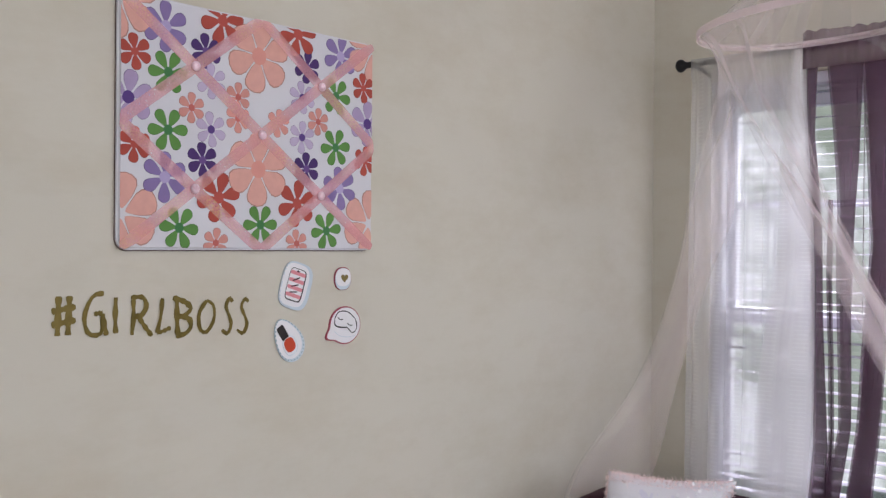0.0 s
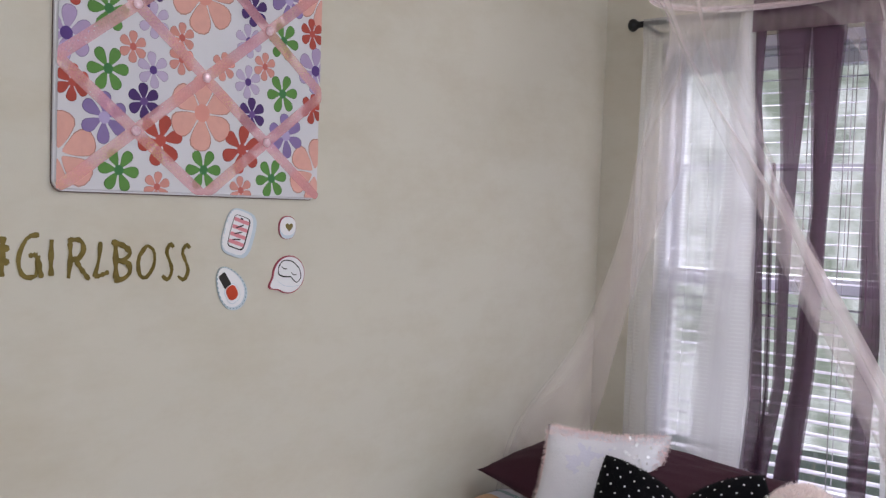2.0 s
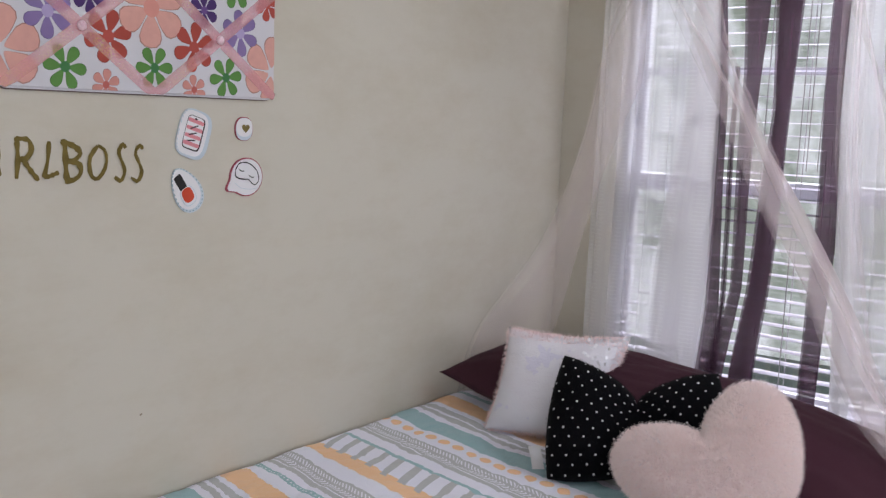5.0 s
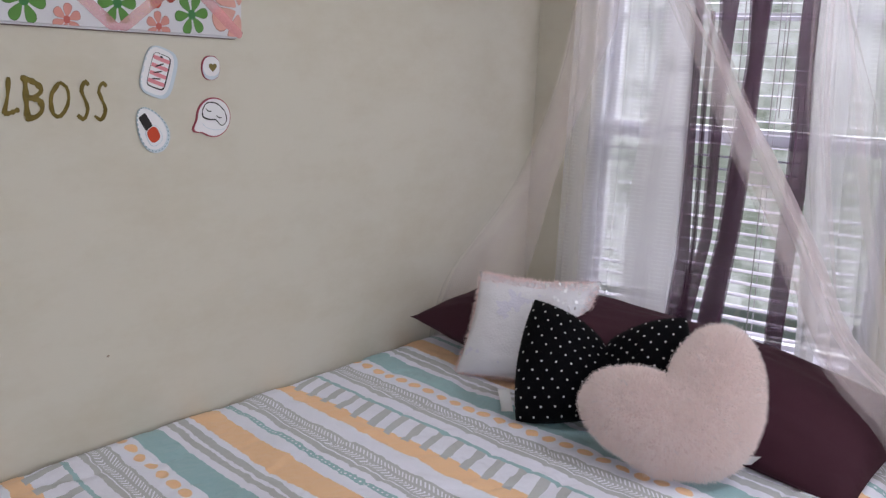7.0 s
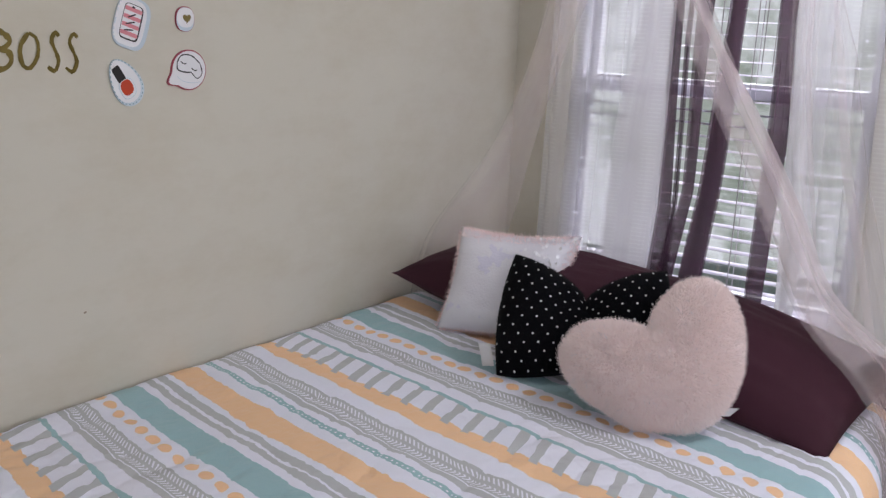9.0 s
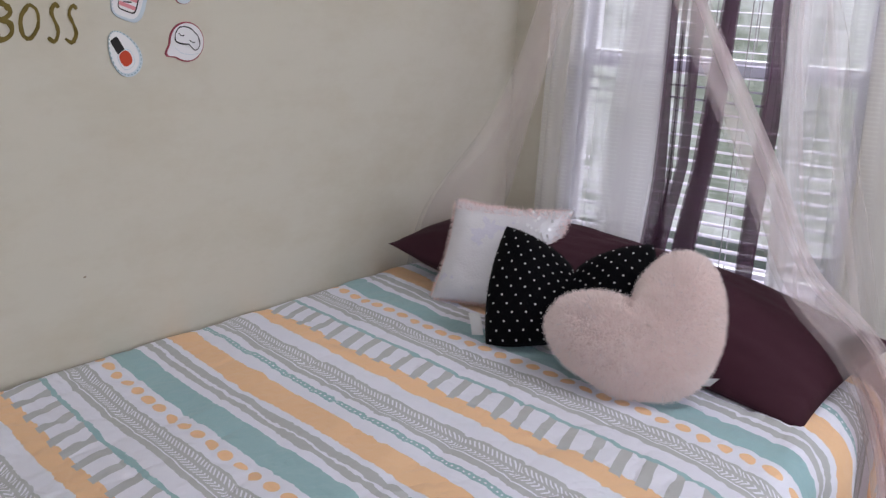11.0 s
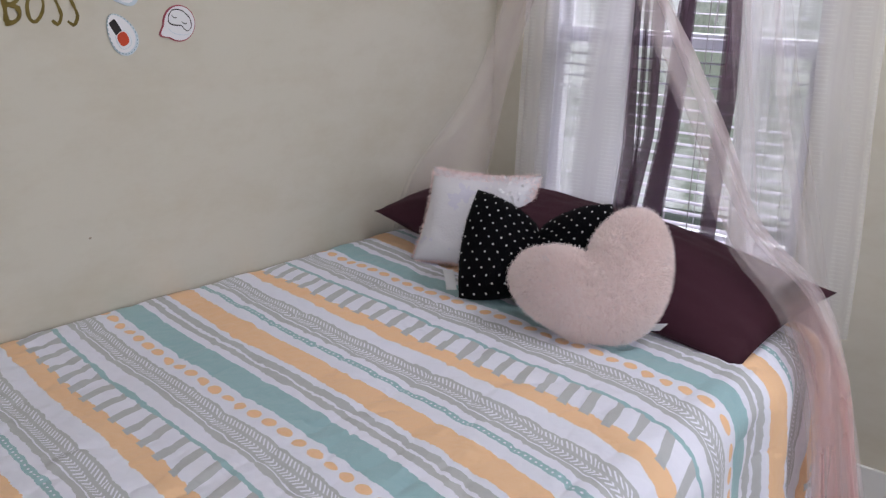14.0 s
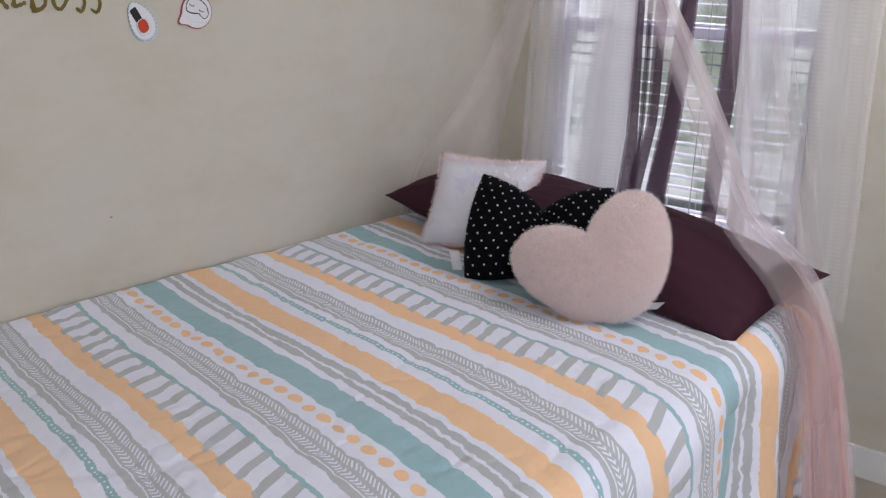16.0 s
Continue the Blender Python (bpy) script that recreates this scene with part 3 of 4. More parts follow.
def comforter():
    side, r = 0.42, 0.075
    flat = -0.06 - BW
    turn = r * math.pi / 2
    length = 0.10 + flat + turn + side
    foot, head = 0.42, 0.34

    def across(s):
        """Height, y and outward tilt of the cloth, s metres from its tucked edge at the wall."""
        if s < 0.10:
            t = s / 0.10
            return -0.007 - 0.053 * t ** 1.6, TOP - 0.034 * (1 - t) ** 1.8, 0.0
        s -= 0.10
        if s < flat:
            return -0.06 - s, TOP, 0.0
        s -= flat
        if s < turn:
            q = s / r
            return BW - r * math.sin(q), TOP - r * (1 - math.cos(q)), q / (math.pi / 2)
        s -= turn
        return BW - r - 0.03 * (s / side) ** 1.2, TOP - r - s, 1.0

    def at(a, b):
        s = b * length
        x = lerp(BX0 - foot, BX1 + head, a)
        y, z, out = across(s)
        n1 = noise.noise((x * 2.4, s * 2.1, 0.3))
        n2 = noise.noise((x * 9 + s * 5, s * 4.2 - x * 3, 1.7))
        n3 = noise.noise((x * 21, s * 17, 3.1))
        seam_x = abs((x + 0.09 * s + 5.0) % 0.46 - 0.23)
        seam_y = abs((s + 0.04) % 0.44 - 0.22)
        puff = -0.0028 * math.exp(-((0.23 - seam_x) / 0.010) ** 2) - 0.0035 * math.exp(-((0.22 - seam_y) / 0.012) ** 2)
        n4 = abs(noise.noise((x * 6.5 + s * 2, s * 8.5 - x * 2, 6.2)))
        lift = 0.009 * n1 + 0.004 * n2 + 0.001 * n3 - 0.010 * max(0, 0.16 - n4) / 0.16 * 0.45 + puff
        hang = 0.026 * out * math.sin(x * 13 + 2 * n1) * min(1, max(0, (s - flat) / 0.5))
        z += lift * (1 - out)
        y -= lift * out + hang
        if s < 0.12:
            y = min(y, -0.005)
        if x < BX0:                      # the end turns down over the foot
            d = BX0 - x
            q = min(d / 0.08, math.pi / 2)
            x = BX0 - 0.08 * math.sin(q)
            z -= 0.08 * (1 - math.cos(q)) + max(0, d - 0.08 * math.pi / 2)
        if x > BX1 - 0.02:               # and over the head end, under the pillows
            d = x - BX1 + 0.02
            q = min(d / 0.07, math.pi / 2)
            x = BX1 - 0.02 + 0.07 * math.sin(q)
            z -= 0.07 * (1 - math.cos(q)) + max(0, d - 0.07 * math.pi / 2)
        return (x, y, z)

    def uv(a, b):
        v = b * length - 0.05
        x = lerp(BX0 - foot, BX1 + head, a)
        w = min(max(v + 0.01, 0.0), 1.36)
        # the print runs aslant and a little bowed across the bed, and the cloth is pulled unevenly along it
        lie = x + 0.2755 * w - 0.2778 * w * w + 0.1152 * w ** 3 + 0.0056 * x * w - 0.054 * x * w * w
        return (lie - 0.04 - 0.09 * (lie + 1.3) ** 2 + 0.012 * min(1, max(0, (-0.9 - x) / 0.6)) + 0.02 * max(0, v - 1.36), v)

    bm = sheet(230, 170, at, uv)
    ob = part("comforter", bm, COMFORTER, smooth=True)
    tagged(ob, "white comforter printed with orange, teal and grey bands", "comforter")
    mod = ob.modifiers.new("thickness", "SOLIDIFY")
    mod.thickness, mod.offset = 0.02, -1.0
    span = BX1 + head - (BX0 - foot)

    def seam(way):
        def strip(a, b):
            x, s = way(a)
            p = [Vector(at((x + dx - (BX0 - foot)) / span, (s + ds) / length)) for dx, ds in ((0, 0), (0.004, 0), (0, 0.004))]
            n = (p[1] - p[0]).cross(p[2] - p[0]).normalized()
            q = way(min(1, a + 0.01))
            d = Vector(at((q[0] - (BX0 - foot)) / span, q[1] / length)) - p[0]
            side_ = n.cross(d).normalized() if d.length > 1e-6 else Vector()
            return p[0] + n * 0.0006 + side_ * 0.0011 * (2 * b - 1)
        part("seam", sheet(150, 1, strip), TAG, ob, "stitched white quilting seam", smooth=True)

    for s0 in (0.40, 0.84, 1.28):
        seam(lambda a: (lerp(BX0, BX1, a * 0.985), s0))
    for k in range(5, 10):
        x0 = k * 0.46 - 5.0
        if BX0 + 0.1 < x0 - 0.1 and x0 < BX1:
            seam(lambda a: (x0 - 0.09 * lerp(0.02, length - 0.1, a), lerp(0.02, length - 0.1, a * 0.985)))


comforter()


# ---- pillows ----
def cushion(corners, thick, sag=0.05, round_=4.0, n=44, seed=1, crumple=0.006, shape=None, up=0.5, puff=0.55):
    """A stuffed cover between four corners (lower left, lower right, upper right, upper left)."""
    c = [Vector(p) for p in corners]
    normal = ((c[1] - c[0]).cross(c[3] - c[0])).normalized()
    wide, tall = (c[1] - c[0]).length, (c[3] - c[0]).length
    bm = bmesh.new()
    uv = bm.loops.layers.uv.new("UVMap")

    def at(u, v, side):
        pu, pv = u * (1 - sag * (1 - v * v) ** 1.0 * abs(u)), v * (1 - sag * (1 - u * u) * abs(v))
        if shape:
            pu, pv = shape(pu, pv)
        a, b = (pu + 1) / 2, (pv + 1) / 2
        p = c[0] * (1 - a) * (1 - b) + c[1] * a * (1 - b) + c[2] * a * b + c[3] * (1 - a) * b
        t = thick * (max(0, 1 - abs(u) ** round_) * max(0, 1 - abs(v) ** round_)) ** puff
        if shape:
            t *= 0.45 + 0.55 * min(1, abs(u) * 2.2)
        f = noise.noise((u * 2.1 + seed, v * 2.1, side)) * crumple + noise.noise((u * 6 + seed, v * 6, side * 3)) * crumple * 0.5
        return p + normal * (t * (up if side > 0 else -(1 - up)) + f * min(1, t / thick * 3))

    made = {}
    for side in (1, -1):
        for i in range(n + 1):
            for j in range(n + 1):
                rim = i in (0, n) or j in (0, n)
                key = (i, j, 0 if rim else side)
                if key not in made:
                    made[key] = bm.verts.new(at(2 * i / n - 1, 2 * j / n - 1, side))
    for side in (1, -1):
        for i in range(n):
            for j in range(n):
                ids = [(i, j), (i + 1, j), (i + 1, j + 1), (i, j + 1)]
                if side < 0:
                    ids.reverse()
                face = bm.faces.new([made.get((p, q, 0)) or made[(p, q, side)] for p, q in ids])
                for loop, (p, q) in zip(face.loops, ids):
                    loop[uv].uv = (p / n * wide, q / n * tall)
    return bm


def strands(bm_src, count, length, width, seed, droop=0.4, where=None, spread=0.7, tuft=0.0):
    """Short curved hairs on the faces of a surface, as thin strips."""
    rnd = random.Random(seed)
    bm_src.normal_update()
    faces = [f for f in bm_src.faces if where is None or where(f)]
    sizes = np.cumsum([f.calc_area() for f in faces])
    verts, polys = [], []
    for _ in range(count):
        f = faces[int(np.searchsorted(sizes, rnd.random() * sizes[-1]))]
        v = [q.co for q in f.verts]
        a, b = rnd.random(), rnd.random()
        p = v[0].lerp(v[1], a).lerp(v[-1].lerp(v[2], a), b)
        lean = Vector((rnd.gauss(0, 1), rnd.gauss(0, 1), rnd.gauss(0, 1) - droop)) * spread
        if tuft:
            lean += noise.noise_vector(p * 75) * tuft + noise.noise_vector(p * 28) * tuft * 0.6
        d = (f.normal + lean * 0.6).normalized()
        s = d.cross(Vector((rnd.gauss(0, 1), rnd.gauss(0, 1), rnd.gauss(0, 1)))).normalized() * width * 0.5
        ln = length * rnd.uniform(0.6, 1.25)
        q = p + d * ln * 0.55
        e = q + (d + lean * 0.5 + Vector((0, 0, -droop * 0.5))).normalized() * ln * 0.5
        k = len(verts)
        verts += [p - s, p + s, q + s * 0.8, q - s * 0.8, e]
        polys += [(k, k + 1, k + 2, k + 3), (k + 3, k + 2, k + 4)]
    me = bpy.data.meshes.new("strands")
    me.from_pydata([tuple(v) for v in verts], [], polys)
    out = bmesh.new()
    out.from_mesh(me)
    bpy.data.meshes.remove(me)
    return out


def little_tag(parent, at, along_, up_, size=(0.022, 0.04)):
    a, u = Vector(along_).normalized() * size[0], Vector(up_).normalized() * size[1]
    p = Vector(at)
    bm = sheet(4, 6, lambda s, t: p + a * (s - 0.5) + u * t + a.cross(u).normalized() * 0.006 * math.sin(3 * t))
    bmesh.ops.solidify(bm, geom=bm.faces[:], thickness=0.0012)
    part("tag", bm, TAG, parent, "white sewn-in cloth tag", smooth=True)


body = part("body_pillow", cushion(((-0.675, -0.045, 0.750), (-0.895, -1.268, 0.660), (-0.475, -1.345, 0.742), (-0.33, -0.06, 0.77)), 0.21,
                                   sag=0.03, round_=2.6, n=60, seed=4, crumple=0.009, up=0.62, puff=0.62), MAROON, smooth=True)
tagged(body, "long maroon cotton pillow across the head of the bed", "pillow")

# square pillow with a fringe
corners = ((-0.758, -0.262, 0.655), (-0.690, -0.565, 0.655), (-0.582, -0.572, 0.926), (-0.690, -0.281, 0.921))
bm = cushion(corners, 0.10, sag=0.085, n=36, seed=9, crumple=0.004, up=0.5)
rim = strands(bm, 4200, 0.0115, 0.0012, 3, 0.5, where=lambda f: any(v.is_valid and max(abs(l[bm.loops.layers.uv.active].uv.x / 0.303 - 0.5), abs(l[bm.loops.layers.uv.active].uv.y / 0.26 - 0.5)) > 0.485 for v in f.verts for l in f.loops))
square = part("square_pillow", bm, SATIN, smooth=True)
tagged(square, "pearly white sequin pillow with fuzzy pink edge, leaning upright", "pillow")
part("fringe", rim, TRIMFUR, square, "pale pink fuzzy fringe")


def sequins():
    rnd = random.Random(12)
    c = [Vector(p) for p in corners]
    normal = ((c[1] - c[0]).cross(c[3] - c[0])).normalized()
    bm = bmesh.new()
    for _ in range(34):
        a = min(0.97, max(0.55, rnd.gauss(0.82, 0.08)))
        b = min(0.95, max(0.4, rnd.gauss(0.8, 0.12)))
        p = c[0] * (1 - a) * (1 - b) + c[1] * a * (1 - b) + c[2] * a * b + c[3] * (1 - a) * b
        t = 0.05 * (max(0, 1 - abs(2 * a - 1) ** 4) * max(0, 1 - abs(2 * b - 1) ** 4)) ** 0.55
        p = p + normal * (t + 0.003)
        n = (normal + Vector((rnd.gauss(0, 0.35), rnd.gauss(0, 0.35), rnd.gauss(0, 0.35)))).normalized()
        u = n.orthogonal().normalized()
        w = n.cross(u)
        bm.faces.new([bm.verts.new(p + (u * math.cos(k) + w * math.sin(k)) * 0.0042) for k in (2 * math.pi * q / 8 for q in range(8))])
    part("sequins", bm, SEQUIN, square, "silvery flipped sequins", kind="stuff")


sequins()


# bow pillow
def bow_shape(u, v):
    h = 0.32 + 0.68 * abs(u) ** 0.62 if v > 0 else 0.72 + 0.28 * abs(u)
    return u * math.sqrt(1 - 0.10 * v * v), v * h * math.sqrt(1 - 0.10 * u ** 4)


bow_c = ((-0.953, -0.560, 0.653), (-0.80, -0.915, 0.655), (-0.70, -0.855, 0.920), (-0.825, -0.516, 0.922))
bow = part("bow_pillow", cushion(bow_c, 0.15, sag=-0.045, n=50, seed=21, crumple=0.005, shape=bow_shape, up=0.6), VELVET, smooth=True)
pile = bmesh.new()
pile.from_mesh(bow.data)
part("nap", strands(pile, 9000, 0.0045, 0.0007, 15, 0.1), plain("black_pile", (0.002, 0.002, 0.003), (0.006, 0.006, 0.007), 0.95), bow, kind="stuff")
pile.free()
tagged(bow, "black velvet bow-shaped pillow with small white dots", "pillow")
c = [Vector(p) for p in bow_c]
mid = (c[0] + c[1] + c[2] + c[3]) / 4 + Vector((-0.03, -0.012, -0.012))
bm = bmesh.new()
vs = bmesh.ops.create_uvsphere(bm, u_segments=24, v_segments=14, radius=1.0)["verts"]
bmesh.ops.scale(bm, vec=(0.032, 0.034, 0.052), verts=vs)
bmesh.ops.rotate(bm, matrix=Euler((0, radians(20), radians(20))).to_matrix(), verts=vs)
bmesh.ops.translate(bm, vec=mid, verts=vs)
part("knot", bm, VELVET, bow, smooth=True)
little_tag(bow, (-0.948, -0.545, 0.680), (-0.45, 0.9, -0.1), (0.05, 0.32, 1.0), (0.027, 0.052))


# heart pillow
def heart_pillow():
    centre = Vector((-0.938, -0.945, 0.779))
    right = Vector((0.36, -0.93, 0.0)).normalized()
    back = Vector((0.93, 0.36, 0.0)).normalized()
    lean = radians(38)
    upv = Vector((0, 0, 1)) * math.cos(lean) + back * math.sin(lean)
    out = right.cross(upv).normalized()
    radii = (0.145, 0.153, 0.168, 0.187, 0.204, 0.192, 0.140, 0.086, 0.058, 0.094, 0.136, 0.182,
             0.196, 0.180, 0.157, 0.137, 0.132, 0.128, 0.122, 0.124, 0.131, 0.136, 0.138, 0.140)
    m = len(radii)

    def rad(t):
        k = t / (2 * math.pi) * m
        i, f = int(k) % m, k - int(k)
        p = [radii[(i + q) % m] for q in (-1, 0, 1, 2)]
        return 0.5 * (2 * p[1] + (p[2] - p[0]) * f + (2 * p[0] - 5 * p[1] + 4 * p[2] - p[3]) * f ** 2 + (3 * p[1] - p[0] - 3 * p[2] + p[3]) * f ** 3)

    def at(a, b):
        t = 2 * math.pi * a
        q = 2 * b - 1                      # from the back pole to the front pole
        rho = math.cos(q * math.pi / 2) ** 0.75
        r = rad(t) * rho
        p = centre + right * r * math.cos(t) + upv * r * math.sin(t)
        swell = math.copysign(abs(math.sin(q * math.pi / 2)) ** 1.0, q)
        return p + out * 0.076 * swell * (1 + 0.06 * noise.noise((p.x * 9, p.y * 9, p.z * 9)))

    bm = sheet(96, 40, at, close_u=True)
    bmesh.ops.remove_doubles(bm, verts=bm.verts, dist=0.0002)
    bmesh.ops.recalc_face_normals(bm, faces=bm.faces)
    hair = strands(bm, 95000, 0.0160, 0.0009, 7, 0.30, spread=0.5, tuft=1.1)
    shine = strands(bm, 520, 0.018, 0.0016, 11, 0.3)
    h = part("heart_pillow", bm, PINKBASE, smooth=True)
    tagged(h, "pale pink fluffy heart-shaped pillow leaning on other pillows", "pillow")
    part("plush", hair, PINKFUR, h, kind="stuff")
    part("tinsel", shine, SEQUIN, h, "glittering tinsel threads", kind="stuff")
    little_tag(h, (-0.880, -1.035, 0.685), (0.3, -0.6, 0.75), (0.3, -1.0, 0.22), (0.026, 0.048))


heart_pillow()

# ---- bed canopy ----
HOOP, HOOP_R = Vector((-0.44, -0.722, 2.035)), 0.30
TILT_Y = radians(3.5)


def hoop_at(t, dz=0.0, grow=1.0):
    x, y = HOOP_R * grow * math.cos(t), HOOP_R * grow * math.sin(t)
    return HOOP + Vector((x, y * math.cos(TILT_Y), -y * math.sin(TILT_Y) + 0.067 * x + dz))


canopy = thing("bed_canopy", tuple(HOOP), "pale pink tulle bed canopy hung from a hoop, parted", "canopy")
part("hoop", tube(bmesh.new(), [hoop_at(2 * math.pi * k / 48) for k in range(49)], 0.004, 8), TULLE_BAND, canopy, "thin hoop wrapped in tulle", smooth=True)
part("band", sheet(64, 2, lambda a, b: hoop_at(2 * math.pi * a, lerp(0.008, -0.010, b), 1.012), lambda a, b: (a * 1.9, b * 0.03)), TULLE_BAND, canopy, "doubled tulle band around the hoop", smooth=True)
APEX = HOOP + Vector((0.0, 0.0, 0.44))
part("top", sheet(120, 14, lambda a, b: hoop_at(2 * math.pi * a, 0, 1.0 + 0.012 * math.sin(a * 150)).lerp(APEX, b) - Vector((0, 0, 0.08 * math.sin(math.pi * b))), lambda a, b: (a * 2, b * 0.6)),
     TULLE, canopy, "cone of gathered tulle", smooth=True)
part("cord", tube(bmesh.new(), [APEX, (APEX.x, APEX.y, ZT)], 0.004, 6), TRIM, canopy)


def fall(name, arc, lines, passes, pleats, depth, seed, nu=180, nv=60, mat=None, loose=False):
    """Tulle that falls from an arc of the hoop; lines: from top to foot, (left point, right point) of the gathered cloth."""
    rnd = random.Random(seed)
    ph = [rnd.uniform(0, 6.28) for _ in range(4)]

    def at(a, b):
        t = lerp(arc[0], arc[1], a)
        l, r = along([q[0] for q in lines], b), along([q[1] for q in lines], b)
        w = 0.5 - (0.42 + 0.08 * math.sin(7 * a + ph[1])) * math.cos(math.pi * passes * a + 0.25 * math.sin(2 * b + ph[0]))
        w = lerp(a, w, min(1.0, b / 0.3)) if not loose else w
        p = l.lerp(r, w)
        top = hoop_at(t, -0.01)
        f = min(1.0, b / 0.3) ** 0.85
        p = top.lerp(p, f) if b < 0.3 and not loose else p
        side = (r - l).normalized().cross((along([q[0] for q in lines], min(1, b + 0.02)) - along([q[0] for q in lines], max(0, b - 0.02))).normalized())
        swing = math.sin(2 * math.pi * pleats * a + ph[2] + 1.3 * b) + 0.5 * math.sin(2 * math.pi * pleats * 1.7 * a + ph[3])
        return p + side * depth * swing * min(1, b * 4 + 0.1)

    return part(name, sheet(nu, nv, at, lambda a, b: (a * 1.6, b * 2.0)), mat or TULLE, canopy, smooth=True)


# side by the wall: gathered towards the head corner of the bed
fall("left_fall", (0.9, 3.25), [((-0.42, -0.37, 2.03), (-0.42, -0.66, 2.05)), ((-0.41, -0.34, 1.75), (-0.40, -0.55, 1.72)), ((-0.41, -0.31, 1.45), (-0.40, -0.41, 1.40)),
                                ((-0.42, -0.19, 1.12), (-0.36, -0.31, 1.15)), ((-0.54, -0.05, 0.84), (-0.22, -0.17, 0.86)), ((-0.60, -0.04, 0.66), (-0.2, -0.08, 0.66))], 2, 5, 0.006, 2, mat=TULLE_SOFT)
# outer side: swept over the pillow and down to the floor
fall("right_fall", (1.8, 3.4), [((-0.50, -0.455, 2.03), (-0.50, -0.72, 2.05)), ((-0.5, -0.58, 1.79), (-0.5, -0.67, 1.65)), ((-0.5, -0.68, 1.54), (-0.5, -0.80, 1.50)),
                                 ((-0.53, -0.81, 1.33), (-0.5, -0.94, 1.28)), ((-0.60, -0.985, 1.08), (-0.56, -1.08, 1.08)), ((-0.70, -1.135, 0.875), (-0.57, -1.175, 0.90)), ((-0.75, -1.285, 0.755), (-0.55, -1.33, 0.76)),
                                 ((-0.80, -1.375, 0.62), (-0.57, -1.405, 0.62)), ((-0.80, -1.42, 0.42), (-0.57, -1.465, 0.42)), ((-0.78, -1.435, 0.2), (-0.56, -1.52, 0.2)), ((-0.77, -1.43, 0.012), (-0.55, -1.54, 0.012))], 4, 6, 0.006, 5)
# gathered train of the outer side, many layers thick
fall("train", (1.8, 3.4), [((-0.735, -1.265, 0.80), (-0.60, -1.30, 0.80)), ((-0.77, -1.345, 0.70), (-0.62, -1.37, 0.70)), ((-0.795, -1.40, 0.58), (-0.60, -1.425, 0.58)), ((-0.795, -1.43, 0.40), (-0.59, -1.465, 0.40)),
                           ((-0.775, -1.445, 0.2), (-0.58, -1.51, 0.2)), ((-0.765, -1.44, 0.014), (-0.57, -1.53, 0.014))], 4, 7, 0.006, 6, mat=TULLE_TRAIN, loose=True)
# back of the canopy, hanging loose beside the window
fall("back_fall", (4.5, 6.5), [((-0.36, -0.88, 2.02), (-0.33, -1.02, 2.03)), ((-0.34, -0.92, 1.6), (-0.31, -1.07, 1.6)), ((-0.33, -0.97, 1.2), (-0.3, -1.15, 1.2)),
                               ((-0.33, -1.02, 0.9), (-0.28, -1.24, 0.9)), ((-0.36, -1.05, 0.78), (-0.28, -1.31, 0.66)), ((-0.34, -1.12, 0.6), (-0.26, -1.34, 0.5))], 1, 4, 0.008, 9)

# ---- memo board ----
MX0, MX1, MZ0, MZ1, MY = -1.880, -1.262, 1.474, 1.940, -0.0135
board = thing("memo_board", (-1.571, 0.0, MZ0), "padded white memo board with bright flowers and crossed pink ribbons", "memo board")


def rounded(x0, x1, z0, z1, r, n=6):
    out = []
    for cx, cz, s in ((x1 - r, z1 - r, 0), (x0 + r, z1 - r, 90), (x0 + r, z0 + r, 180), (x1 - r, z0 + r, 270)):
        out += [(cx + r * math.cos(radians(s + 90 * k / n)), cz + r * math.sin(radians(s + 90 * k / n))) for k in range(n + 1)]
    return out


bm = plate(bmesh.new(), rounded(MX0, MX1, MZ0, MZ1, 0.022), MY, 0.0115)
bmesh.ops.bevel(bm, geom=[e for e in bm.edges if all(abs(v.co.y - MY) < 1e-5 for v in e.verts)], offset=0.005, segments=3, affect="EDGES")
part("padded_face", bm, BOARD_CLOTH, board)
# dark backing let out past the face, mostly below, as the board's painted shadow
part("backing", plate(bmesh.new(), rounded(MX0 - 0.0006, MX1 + 0.0006, MZ0 - 0.0022, MZ1 + 0.0005, 0.022), -0.0042, 0.0037), plain("board_edge_shadow", (0.13, 0.095, 0.085), (0.17, 0.12, 0.11), 0.8), board)


def petals(bm, u, v, r, n, turn, y, squeeze):
    """Flat printed petals round a point of the board, kept inside its edge."""
    cx, cz = lerp(MX0, MX1, u), lerp(MZ0, MZ1, v)
    m = 0.004
    for k in range(n):
        a = turn + 2 * math.pi * k / n
        pts = []
        for q in range(16):
            t = 2 * math.pi * q / 16
            d = r * (0.56 + 0.44 * math.cos(t))
            w = r * squeeze * math.sin(t) * (0.62 + 0.38 * math.cos(t)) * (1 + 0.03 * math.sin(5 * t))
            x, z = cx + d * math.cos(a) - w * math.sin(a), cz + d * math.sin(a) + w * math.cos(a)
            pts.append((min(max(x, MX0 + m), MX1 - m), min(max(z, MZ0 + m), MZ1 - m)))
        area = sum(p[0] * s[1] - s[0] * p[1] for p, s in zip(pts, pts[1:] + pts[:1]))
        if abs(area) > 2e-5:
            clean = [p for i, p in enumerate(pts) if (Vector(p) - Vector(pts[i - 1])).length > 1e-5]
            bm.faces.new([bm.verts.new((x, y, z)) for x, z in clean])
    return bm


